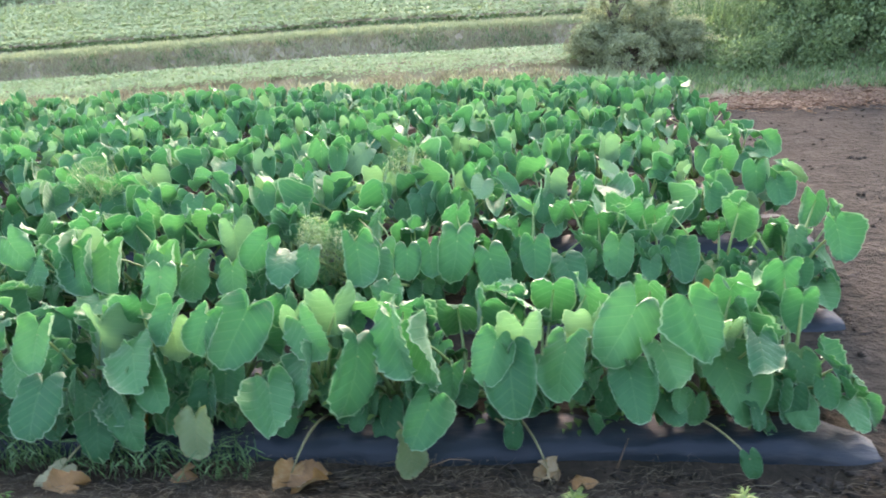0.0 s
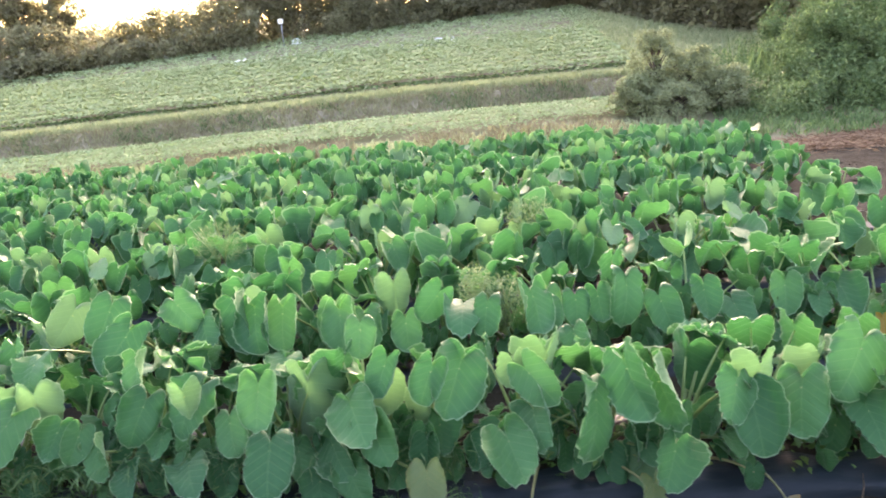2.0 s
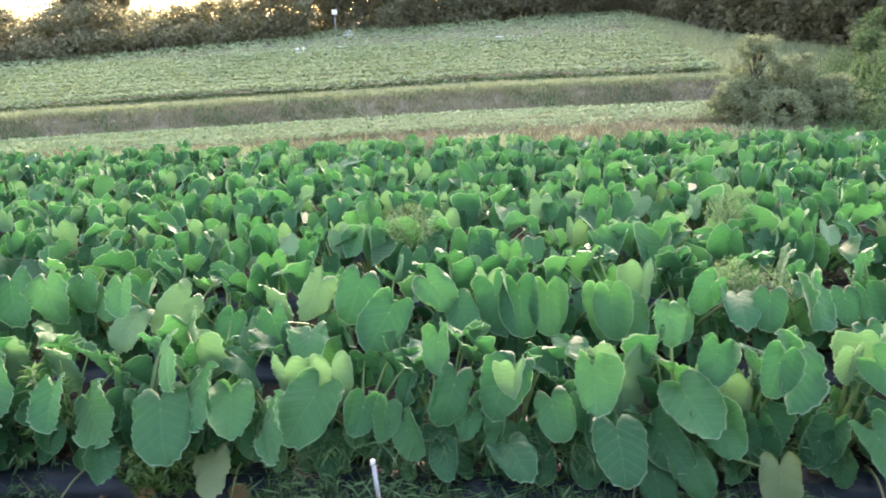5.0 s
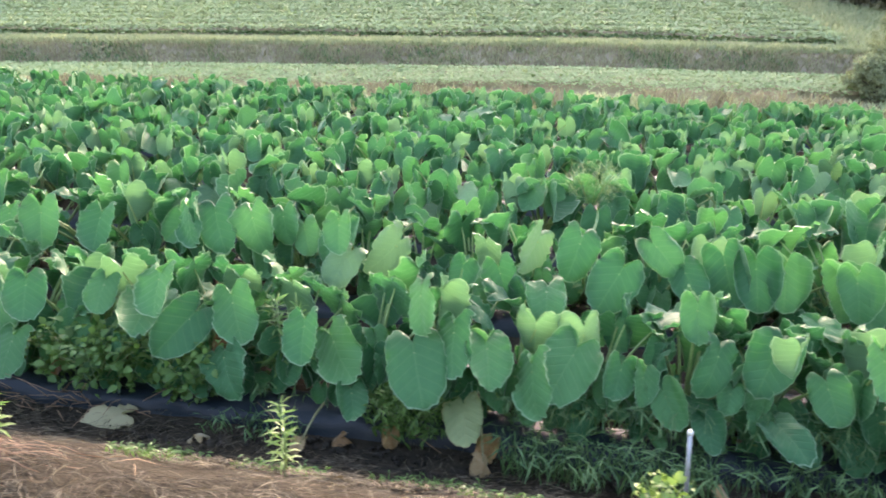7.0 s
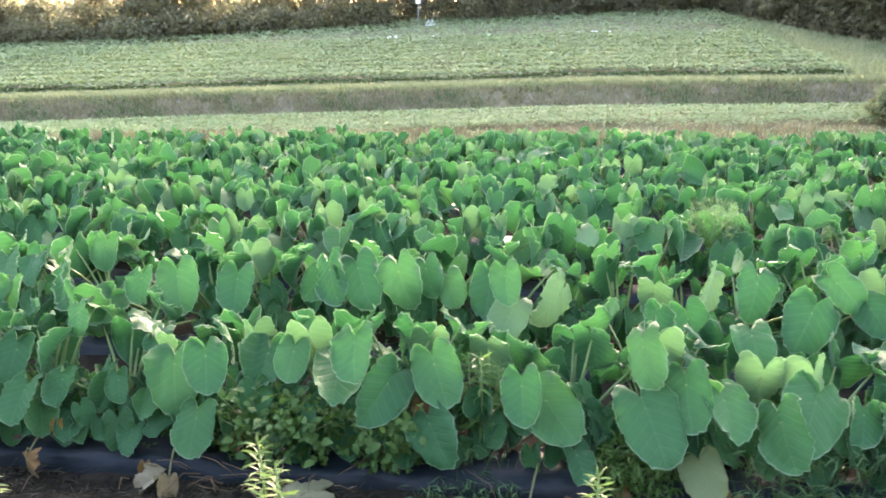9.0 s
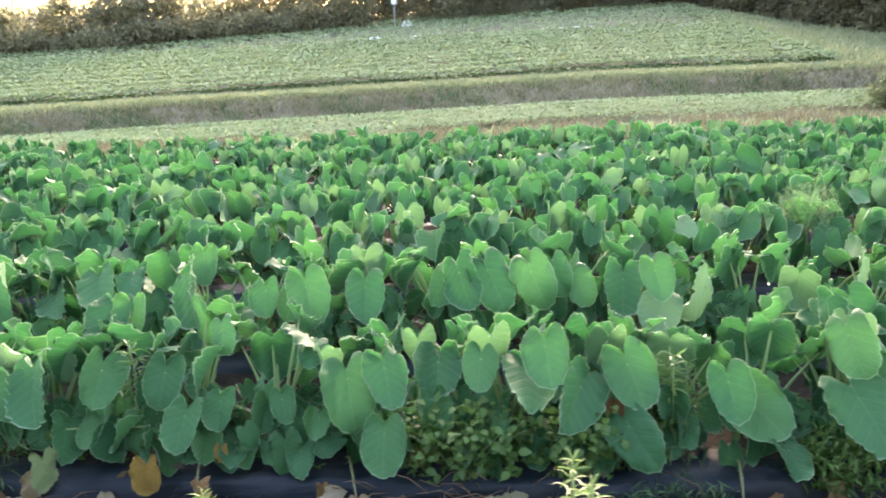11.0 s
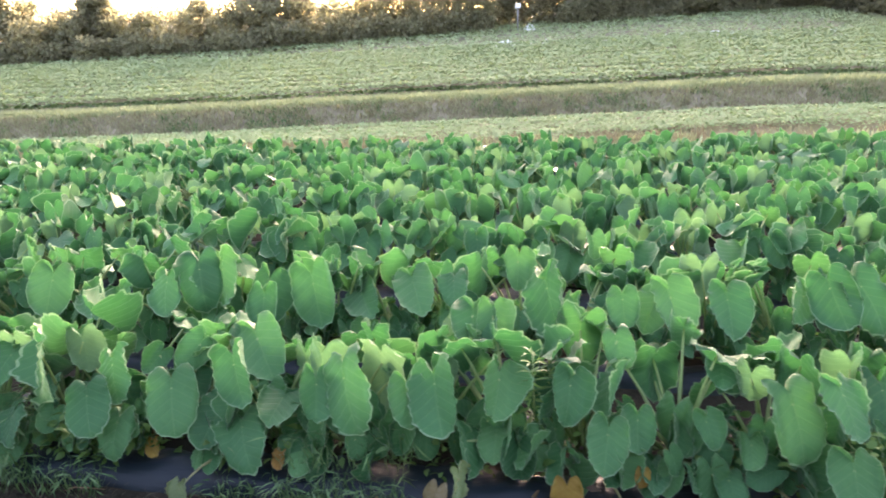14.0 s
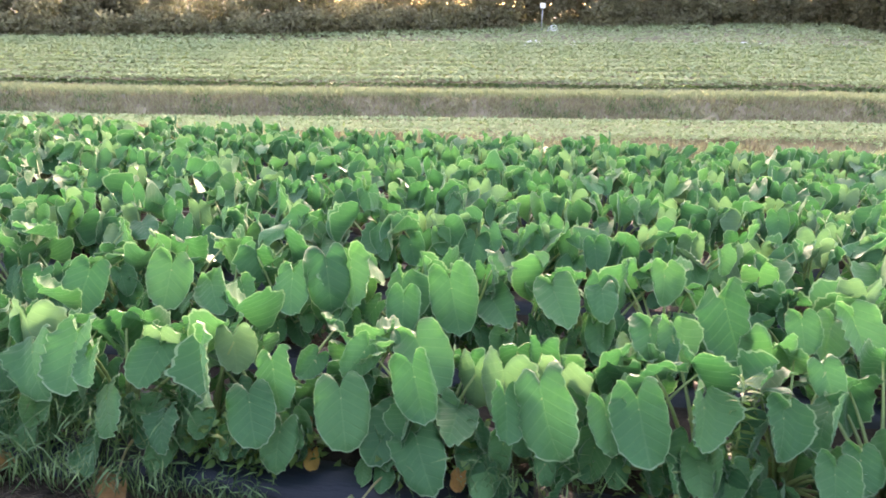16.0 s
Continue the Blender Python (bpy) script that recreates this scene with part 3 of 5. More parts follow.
# the row along the path: (x of the plant, its outer leaves: offset, height, azimuth, dip, roll, length)
ROW_ONE = [
    (1.46, [(-0.08, -0.20, 0.24, -79, 15, -34, 0.26), (0.16, -0.28, 0.25, -81, 22, 4, 0.22), (0.02, 0.02, 0.35, 62, 90, -12, 0.21, "young_backlit"), (0.11, -0.05, 0.17, 80, 83, 12, 0.21, "young_backlit")]),
    (1.04, [(-0.18, -0.26, 0.74, -75, 42, -59, 0.37), (0.02, -0.18, 0.40, -72, 36, -7, 0.44), (0.04, -0.11, 0.59, 116, 77, -4, 0.20, "young_backlit"), (0.15, -0.21, 0.56, -96, 17, 10, 0.31)]),
    (0.64, [(-0.23, -0.13, 0.61, 116, 77, -2, 0.27, "young_backlit"), (-0.05, -0.17, 0.69, -132, 41, 45, 0.43), (-0.07, -0.33, 0.44, -87, 24, -8, 0.34), (0.09, -0.26, 0.55, -75, 27, -18, 0.32)]),
    (0.17, [(-0.17, -0.42, 0.57, -86, 43, -11, 0.38), (-0.11, -0.32, 0.68, 101, 74, 0, 0.31, "young_backlit"), (0.09, -0.32, 0.58, -112, 42, -19, 0.37), (-0.16, -0.34, 0.20, -86, 37, -9, 0.14)]),
    (-0.22, [(-0.19, -0.36, 0.67, -72, 44, -64, 0.38), (-0.16, -0.56, 0.42, -112, 34, 38, 0.30), (0.15, -0.41, 0.66, -110, 41, 35, 0.29)]),
    (-0.62, [(-0.09, -0.43, 0.63, -90, 43, 49, 0.43), (0.07, -0.33, 0.73, -71, 46, -64, 0.40), (0.12, -0.26, 0.20, -87, 36, -48, 0.28, "young_backlit")]),
    (-1.04, [(-0.09, -0.51, 0.48, -70, 28, -22, 0.34), (0.03, -0.25, 0.69, -50, 29, -52, 0.32), (0.04, -0.38, 0.53, -84, 18, -31, 0.34), (0.13, 0.00, 0.64, 116, 75, -5, 0.37, "young_backlit"), (-0.05, -0.10, 0.67, 109, 82, 2, 0.23, "young_backlit")]),
    (-1.52, [(0.16, -0.12, 0.67, -110, 37, 39, 0.43), (-0.15, -0.23, 0.20, -108, 4, 41, 0.29), (0.03, -0.26, 0.73, -124, 49, 26, 0.27), (-0.03, -0.07, 0.48, 118, 91, 0, 0.25, "young_backlit")]),
    (-1.90, [(-0.01, -0.26, 0.55, -66, 23, -26, 0.38), (0.10, -0.34, 0.46, -56, 33, -26, 0.31), (-0.13, -0.29, 0.36, -67, 20, -48, 0.34), (-0.02, -0.42, 0.28, -64, 32, -38, 0.27), (-0.18, -0.43, 0.24, -79, 40, -10, 0.28), (0.37, -0.50, 0.29, -84, 64, -12, 0.27, "pale"), (0.15, -0.11, 0.59, 114, 86, -10, 0.27, "young_backlit"), (0.16, -0.13, 0.71, -120, 49, 20, 0.27), (-0.01, 0.17, 0.79, -89, 50, 14, 0.26)]),
    (-2.32, [(0.05, -0.52, 0.49, -85, 32, 0, 0.36), (-0.04, -0.30, 0.69, -86, 43, 8, 0.32), (0.14, -0.07, 0.55, 104, 90, -14, 0.47, "young_backlit"), (-0.10, 0.33, 0.54, -85, 14, 7, 0.31)]),
    (-2.75, [(-0.01, -0.14, 0.61, -127, 40, 10, 0.37), (0.02, -0.33, 0.70, 105, 77, 6, 0.22, "young_backlit"), (0.20, -0.27, 0.50, -73, 41, -26, 0.28), (-0.01, -0.38, 0.33, -69, 0, -21, 0.30)]),
    (-3.13, [(-0.14, 0.04, 0.48, -127, 35, 50, 0.23), (-0.15, -0.29, 0.38, -61, 37, -37, 0.27), (0.09, -0.18, 0.57, -110, 44, 38, 0.33), (0.04, -0.37, 0.30, -82, 22, -11, 0.23), (0.17, -0.22, 0.39, -111, 41, -4, 0.18), (-0.00, 0.01, 0.72, -88, 49, -18, 0.28)]),
    (-3.59, [(-0.15, -0.29, 0.56, -117, 30, 24, 0.42), (-0.10, -0.10, 0.58, 111, 91, -1, 0.33, "young_backlit"), (0.09, -0.25, 0.48, -106, 41, 15, 0.25), (0.20, -0.25, 0.45, -99, 42, 40, 0.24), (0.11, 0.34, 0.42, -82, 38, -20, 0.26)]),
    (-4.01, [(-0.15, -0.31, 0.56, -77, 33, 7, 0.34), (0.08, -0.11, 0.59, 84, 73, -3, 0.31, "young_backlit"), (0.08, -0.42, 0.52, -85, 44, -56, 0.36), (0.12, 0.24, 0.65, -89, 25, -16, 0.32)]),
    (-4.39, [(-0.13, -0.35, 0.52, -69, 33, -14, 0.45), (-0.13, -0.19, 0.76, -82, 49, -55, 0.33), (-0.05, -0.02, 0.69, 63, 90, -14, 0.30, "young_backlit"), (0.06, -0.29, 0.62, -92, 44, -34, 0.36), (0.14, -0.41, 0.25, -80, 29, -24, 0.29, "pale"), (0.01, 0.34, 0.70, -106, 44, 36, 0.25)]),
    (-4.84, [(-0.14, -0.22, 0.46, -56, 26, -51, 0.40), (0.01, -0.41, 0.28, -69, 31, -5, 0.23)]),
    (-5.29, [(0.01, 0.05, 0.60, 64, 73, 5, 0.33, "young_backlit"), (0.19, -0.32, 0.59, -84, 45, -17, 0.31)]),
    (-5.71, [(0.17, -0.19, 0.62, -58, 51, -30, 0.36), (0.16, -0.33, 0.36, -64, 29, -43, 0.35), (-0.06, -0.25, 0.53, -117, 28, 52, 0.40), (0.11, 0.05, 0.63, 115, 73, -14, 0.29, "young_backlit"), (0.04, -0.26, 0.30, -107, 43, 22, 0.14)]),
    (-6.11, [(-0.14, -0.24, 0.68, -97, 48, 17, 0.25), (-0.10, -0.12, 0.71, 111, 73, 2, 0.33, "young_backlit"), (0.08, -0.17, 0.58, -88, 19, 15, 0.39), (0.17, -0.21, 0.73, -83, 45, -20, 0.33), (-0.20, -0.32, 0.20, -108, 14, 1, 0.13, "young_backlit"), (-0.05, -0.31, 0.38, -92, 42, -2, 0.13)]),
    (-6.57, [(-0.01, 0.07, 0.61, 82, 77, 12, 0.25, "young_backlit"), (-0.15, -0.25, 0.64, -68, 42, 8, 0.32), (0.10, -0.03, 0.56, -92, 31, 0, 0.35), (-0.14, -0.44, 0.39, -90, 41, 0, 0.31)]),
    (-6.94, [(-0.13, -0.24, 0.36, -91, 40, -3, 0.18), (-0.12, -0.09, 0.62, 71, 72, -12, 0.23, "young_backlit"), (0.03, -0.22, 0.57, -73, 44, -3, 0.40)]),
    (-7.35, [(-0.22, -0.21, 0.44, -91, 44, -2, 0.24), (-0.15, -0.27, 0.24, -90, 23, 20, 0.22), (0.09, -0.19, 0.44, -69, 42, -8, 0.20), (0.04, -0.19, 0.26, -105, 39, 80, 0.23), (0.19, -0.29, 0.20, -85, 18, -12, 0.21), (0.20, 0.11, 0.59, -94, 18, 0, 0.23)]),
    (-7.80, [(-0.08, -0.12, 0.56, -92, 46, 22, 0.30), (0.09, -0.33, 0.43, -98, 41, 5, 0.29), (0.13, -0.04, 0.57, -124, 34, -31, 0.31), (0.15, 0.12, 0.69, -70, 49, -34, 0.23)]),
    (-8.18, [(-0.04, -0.11, 0.57, -91, 46, 41, 0.32), (-0.05, -0.21, 0.32, -90, 16, -6, 0.27), (0.01, -0.13, 0.20, -79, 31, -9, 0.17), (-0.18, -0.29, 0.33, -75, 43, 52, 0.28), (-0.12, 0.42, 0.68, -82, 48, 9, 0.31)]),
    (-8.60, [(-0.06, -0.21, 0.54, -73, 47, -7, 0.29), (0.08, -0.22, 0.59, -75, 48, -33, 0.40), (0.07, 0.02, 0.55, 66, 91, 0, 0.20, "young_backlit"), (0.10, 0.42, 0.59, -90, 36, 15, 0.23, "young_backlit"), (0.19, 0.42, 0.68, -84, 36, 5, 0.37)]),
    (-9.05, [(-0.09, -0.03, 0.57, 70, 87, 2, 0.39, "young_backlit"), (-0.06, -0.23, 0.56, -73, 48, 20, 0.29), (0.10, -0.28, 0.63, -67, 50, -53, 0.44), (-0.17, -0.14, 0.22, -90, 6, 7, 0.35), (0.20, 0.07, 0.54, 70, 86, -9, 0.42, "young_backlit")]),
    (-9.46, [(-0.08, -0.21, 0.64, -59, 52, -32, 0.35), (-0.13, 0.19, 0.60, -52, 32, -24, 0.43), (-0.05, -0.27, 0.32, -67, 24, -27, 0.36), (0.11, -0.10, 0.40, -93, 11, 18, 0.31), (-0.20, -0.18, 0.36, -112, 35, 18, 0.34), (0.17, 0.13, 0.50, 61, 85, 14, 0.32, "young_backlit")]),
    (-9.92, [(0.03, -0.23, 0.50, -67, 45, -6, 0.39), (-0.20, 0.07, 0.53, -117, 33, 32, 0.20), (0.08, 0.02, 0.63, -120, 35, 59, 0.26)]),
    (-10.35, [(0.04, -0.32, 0.48, -62, 38, -13, 0.34), (0.10, -0.16, 0.58, -66, 48, -39, 0.33), (0.18, -0.31, 0.33, -87, 40, -5, 0.28)]),
    (-10.69, [(-0.19, -0.12, 0.59, -103, 36, 18, 0.31), (-0.06, -0.34, 0.35, -80, 29, -36, 0.25), (-0.19, -0.07, 0.63, 100, 87, -11, 0.29, "young_backlit"), (0.14, -0.29, 0.69, -64, 49, -79, 0.40), (0.17, 0.00, 0.63, 102, 83, 0, 0.29, "young_backlit")]),
    (-11.17, [(-0.08, -0.22, 0.66, -84, 46, -14, 0.41), (0.07, -0.31, 0.65, -82, 45, -30, 0.25), (0.12, -0.32, 0.42, -64, 31, -54, 0.32), (0.06, -0.38, 0.20, -77, 14, -29, 0.28)]),
    (-11.59, [(0.09, -0.22, 0.58, -60, 33, -41, 0.39), (-0.06, -0.05, 0.62, 89, 88, 6, 0.43, "young_backlit")]),
    (-11.96, []),
    (-12.39, []),
]
planted_row(ROW_Y[0], ROW_ONE, random.Random(3))
ROW_TWO = [
    (1.90, [(0.01, -0.00, 0.50, -98, 40, 22, 0.30), (0.11, -0.21, 0.22, -92, 14, -14, 0.32), (0.14, -0.27, 0.64, -83, 49, 0, 0.33)]),
    (1.44, [(0.16, -0.12, 0.30, -89, 24, 21, 0.37)]),
    (1.04, [(-0.12, -0.25, 0.43, -97, 40, -2, 0.20), (0.07, -0.13, 0.46, -87, 25, -5, 0.36)]),
    (0.64, [(0.08, -0.21, 0.52, -101, 52, -2, 0.31), (-0.01, -0.28, 0.28, -100, 23, -5, 0.22)]),
    (0.17, [(0.00, -0.32, 0.57, -86, 51, 2, 0.31), (0.21, -0.27, 0.44, -77, 32, -9, 0.35)]),
    (-0.23, [(-0.09, -0.33, 0.64, -96, 52, 25, 0.40), (0.12, -0.37, 0.53, -67, 48, -33, 0.33)]),
    (-0.64, [(-0.07, -0.79, 0.53, -83, 38, -21, 0.26), (-0.19, -0.36, 0.54, -73, 37, -15, 0.25), (-0.01, -0.34, 0.56, -89, 51, 1, 0.27), (0.14, -0.30, 0.56, -83, 47, -16, 0.28), (0.12, -0.28, 0.20, -82, 48, -16, 0.30)]),
    (-1.03, [(0.10, -0.53, 0.68, -71, 52, 11, 0.38), (-0.19, -0.64, 0.67, -108, 54, -7, 0.29), (0.19, -0.26, 0.54, -90, 51, 3, 0.36)]),
    (-1.53, [(0.00, -0.53, 0.72, -148, 45, 66, 0.30), (0.16, -0.55, 0.65, -92, 8, 2, 0.35)]),
    (-1.94, [(-0.08, -0.48, 0.56, -88, 40, -17, 0.37), (0.20, -0.56, 0.56, -83, 50, -13, 0.29), (-0.20, -0.63, 0.67, -85, 51, -13, 0.36), (0.08, -0.14, 0.64, 97, 90, 6, 0.34, "young_backlit")]),
    (-2.34, [(-0.18, -0.57, 0.68, -90, 49, -4, 0.37), (0.15, -0.52, 0.63, -80, 52, 0, 0.38)]),
    (-2.72, [(-0.12, -0.49, 0.67, -69, 53, -41, 0.43), (-0.01, -0.22, 0.20, -58, 25, -44, 0.37), (-0.18, -0.26, 0.65, 64, 89, 11, 0.30, "young_backlit"), (0.03, -0.60, 0.70, -86, 53, -16, 0.40)]),
    (-3.14, [(0.07, -0.53, 0.61, -67, 32, -42, 0.32), (-0.11, -0.46, 0.74, -35, 36, -53, 0.34)]),
    (-3.62, [(-0.09, -0.48, 0.73, -110, 49, 37, 0.39), (0.14, -0.75, 0.66, -126, 40, 31, 0.42)]),
    (-3.98, [(-0.19, -0.82, 0.63, -62, 51, -40, 0.35), (0.01, -0.48, 0.72, -119, 43, 83, 0.36, "young_backlit")]),
    (-4.43, [(0.08, -0.79, 0.56, -61, 17, -46, 0.28), (0.14, -0.40, 0.63, 63, 70, -9, 0.33, "young_backlit")]),
    (-4.81, [(-0.07, -0.48, 0.62, -123, 31, 85, 0.40, "young_backlit")]),
    (-5.24, [(0.02, -0.61, 0.78, -77, 49, -19, 0.30), (0.07, -0.62, 0.57, -114, 35, 10, 0.34, "young_backlit"), (-0.09, -0.22, 0.58, -95, 39, 9, 0.42)]),
    (-5.72, [(-0.05, -0.16, 0.65, -65, 51, -32, 0.31), (0.10, -0.15, 0.56, -62, 45, -33, 0.31)]),
    (-6.07, [(-0.14, -0.30, 0.69, -60, 39, -22, 0.44), (0.14, -0.32, 0.68, -54, 57, -45, 0.40)]),
    (-6.53, [(0.04, -0.22, 0.59, -117, 31, 53, 0.32), (0.14, -0.34, 0.69, -70, 50, -52, 0.40)]),
    (-6.98, [(-0.00, -0.47, 0.65, -84, 43, 0, 0.38), (0.13, -0.18, 0.20, -88, 0, 13, 0.35), (-0.07, -0.04, 0.66, 78, 79, 9, 0.33, "young_backlit")]),
    (-7.37, [(-0.21, -0.59, 0.68, -83, 53, -12, 0.27), (0.05, -0.61, 0.71, -64, 51, -4, 0.40), (-0.08, -0.64, 0.36, -80, 13, -16, 0.29), (-0.02, -0.49, 0.63, -115, 34, 17, 0.33)]),
    (-7.82, [(-0.01, -0.60, 0.52, -92, 18, 39, 0.39)]),
    (-8.19, [(0.18, -0.69, 0.78, -68, 54, -66, 0.45), (-0.03, 0.08, 0.68, -85, 55, 10, 0.31)]),
    (-8.63, [(0.01, -0.20, 0.63, -86, 32, -22, 0.28), (-0.01, -0.11, 0.63, -101, 54, 21, 0.29)]),
    (-9.08, [(0.17, -0.11, 0.58, -68, 30, -20, 0.42)]),
    (-9.49, [(-0.06, -0.28, 0.62, -61, 56, -20, 0.47), (0.19, -0.02, 0.45, -65, 15, -39, 0.41)]),
    (-9.89, [(0.02, -0.26, 0.58, -86, 52, 45, 0.43), (0.08, -0.49, 0.59, -82, 50, 0, 0.32)]),
    (-10.29, [(-0.08, -0.24, 0.69, -62, 58, -8, 0.45), (0.07, -0.20, 0.68, -68, 57, -49, 0.44)]),
    (-10.75, [(-0.13, -0.39, 0.54, -57, 40, -53, 0.29), (0.18, -0.33, 0.62, -84, 49, -18, 0.37)]),
    (-11.18, [(-0.14, -0.47, 0.67, -83, 53, 30, 0.40), (0.08, -0.38, 0.55, -59, 24, -27, 0.35)]),
    (-11.58, []),
    (-12.02, [(0.20, -0.59, 0.63, -91, 48, 19, 0.39)]),
    (-12.42, []),
    (-12.80, []),
    (-13.28, []),
]
planted_row(ROW_Y[1], ROW_TWO, random.Random(4))

for k, yc in enumerate(ROW_Y):
    if k < 2:
        continue
    x = row_end(yc) - 0.42
    left = -12.5 - 0.95 * k
    while x > left:
        size = 1.0 + rng.uniform(-0.08, 0.08) - 0.012 * k
        taro_plant(x + rng.uniform(-0.05, 0.05), yc + rng.uniform(-0.06, 0.06), grown_leaves(rng, size, *(((7, 8, 8, 9), (4, 5, 5)) if k == 2 else ((8, 9, 9), (2, 3))), rise=1.0 - 0.055 * (k - 2)), far=k > 3)
        x -= rng.uniform(0.38, 0.47)


# ---- grass, crops and straw that nobody could count ----
def stuff(name, me, label, category):
    return tagged(new(name, me), label, category, kind="stuff")


def low_taro(yc, x0, x1, count, r):
    """Small side shoots crowding the feet of a row, joined in one mesh."""
    shapes = []
    for me in FAR_BLADES[:4]:
        co = np.empty(len(me.vertices) * 3)
        me.vertices.foreach_get("co", co)
        shapes.append((co.reshape(-1, 3), [tuple(p.vertices) for p in me.polygons], [d.uv[:] for d in me.uv_layers["blade"].data], [d.uv[:] for d in me.uv_layers["margin"].data]))
    vs, fs, flat, rim = [], [], [], []
    for i in range(count):
        co, faces, uv, edge = r.choice(shapes)
        m = np.array(blade_matrix((r.uniform(x0, x1), yc + r.uniform(-0.32, 0.22), r.uniform(0.15, 0.32)), r.gauss(-90, 50), r.uniform(25, 75), r.uniform(-35, 35), r.uniform(0.11, 0.22)))
        fs += [tuple(q + len(vs) for q in f) for f in faces]
        vs += (co @ m[:3, :3].T + m[:3, 3]).tolist()
        flat += uv
        rim += edge
    me = mesh("taro_shoots", vs, fs, MAT_LEAF_LOW)
    me.uv_layers.new(name="blade").data.foreach_set("uv", np.asarray(flat).ravel())
    me.uv_layers.new(name="margin").data.foreach_set("uv", np.asarray(rim).ravel())
    return stuff("taro_shoots", me, "small green taro side shoots crowding the ridge", "taro shoots")


for k, (left, count) in enumerate(((-12.2, 230), (-13.0, 330), (-13.8, 330))):
    low_taro(ROW_Y[k], left, float(row_end(ROW_Y[k])) - 0.35, count, random.Random(300 + k))


def scatter_tufts(x0, x1, ylo, yhi, n, hgt, wid, per=6, spread=0.12, keep=None):
    xs = nrg.uniform(x0, x1, n)
    ys = ylo(xs) + (yhi(xs) - ylo(xs)) * nrg.uniform(0, 1, n)
    if keep is not None:
        ok = keep(xs, ys)
        xs, ys = xs[ok], ys[ok]
    xs, ys = np.repeat(xs, per), np.repeat(ys, per)
    m = len(xs)
    fx, fy = xs + nrg.normal(0, spread * 0.4, m), ys + nrg.normal(0, spread * 0.4, m)
    foot = np.stack([fx, fy, height(fx, fy) - 0.01], 1)
    h = hgt * nrg.uniform(0.5, 1.2, m)
    tip = foot + np.stack([nrg.normal(0, 0.38, m) * h, nrg.normal(0, 0.38, m) * h, h], 1)
    return foot, tip, wid * nrg.uniform(0.6, 1.3, m)


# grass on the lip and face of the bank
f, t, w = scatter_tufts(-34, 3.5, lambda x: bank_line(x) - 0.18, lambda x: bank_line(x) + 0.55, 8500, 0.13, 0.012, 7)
stuff("bank_grass", blades("bank_grass", f, t, w, MAT_HAZY_GRASS), "pale green grass fringe along the top of the bank", "grass")
f, t, w = scatter_tufts(-34, 3.5, lambda x: bank_line(x) - 1.1, lambda x: bank_line(x) - 0.25, 6200, 0.12, 0.012, 6)
stuff("bank_grass", blades("bank_grass", f, t, w, MAT_HAZY_BANK_STRAW), "dry brownish grass on the face of the bank", "grass")
f, t, w = scatter_tufts(-34, 3.5, lambda x: bank_line(x) - 1.05, lambda x: bank_line(x) - 0.3, 2600, 0.12, 0.012, 6, keep=lambda x, y: np.sin(x * 0.9 + 2) + np.sin(x * 2.3 + y * 3) > 0.1)
stuff("bank_grass", blades("bank_grass", f, t, w, MAT_VINE), "patches of dull green grass on the face of the bank", "grass")
f, t, w = scatter_tufts(-34, 3.5, lambda x: bank_line(x) - 0.12, lambda x: bank_line(x) + 0.3, 4200, 0.18, 0.012, 7)
stuff("bank_grass", blades("bank_grass", f, t, w, MAT_HAZY_GRASS), "pale green grass tufts on the lip of the bank", "grass")
# low weeds behind the taro
f, t, w = scatter_tufts(-26, 2.6, lambda x: 11.7 + 0 * x, lambda x: 13.6 + 0.04 * x, 3600, 0.16, 0.014, 7, keep=lambda x, y: np.sin(x * 1.7) + np.sin(x * 0.6 + y * 2) > -0.7)
stuff("weed_strip", blades("weed_strip", f, t, w, MAT_HAZY_GRASS), "rough yellow-green weeds on the verge behind the taro", "weeds")

f, t, w = scatter_tufts(-26, 2.6, lambda x: 11.6 + 0 * x, lambda x: 13.7 + 0.06 * x, 3400, 0.24, 0.012, 7, keep=lambda x, y: np.sin(x * 1.1 + 2) + np.sin(x * 2.7 + y) > -0.7)
stuff("weed_strip", blades("weed_strip", f, t, w, MAT_DRY_WEED), "reddish brown dry weeds behind the taro", "weeds")


def leaf_rows(x0, x1, lines, density, size, hgt, wob=0.1):
    """Low broad leaves along furrows: lines of y(x)."""
    c, t, w = [], [], []
    for line, half in lines:
        n = int((x1 - x0) * density)
        xs = nrg.uniform(x0, x1, n)
        ys = line(xs) + nrg.normal(0, half, n)
        gap = np.sin(xs * 1.9 + line(xs[:1])[0] * 7) + np.sin(xs * 4.3 + line(xs[:1])[0] * 13) + nrg.normal(0, 0.6, n)
        ys = ys + np.sin(xs * 0.8 + line(xs[:1])[0] * 5) * half * 0.5
        ok = gap > -1.7
        xs, ys = xs[ok], ys[ok]
        n = len(xs)
        hh = hgt * (1 - 0.25 * np.abs(ys - line(xs)) / (half * 2.2)).clip(0.1, 1) * nrg.uniform(0.86, 1.06, n)
        foot = np.stack([xs, ys, height(xs, ys) + hh], 1)
        ang = nrg.uniform(0, 2 * np.pi, n)
        l = size * nrg.uniform(0.6, 1.3, n)
        tip = foot + np.stack([np.cos(ang) * l, np.sin(ang) * l, nrg.normal(0.0, 0.22, n) * l], 1)
        c.append(foot), t.append(tip), w.append(l * 0.36)
    return np.concatenate(c), np.concatenate(t), np.concatenate(w)


# creeping crop on the terrace below the bank
lines = [((lambda x, o=o: bank_line(x) - o), 0.22) for o in (1.55, 2.05, 2.55, 3.05)]
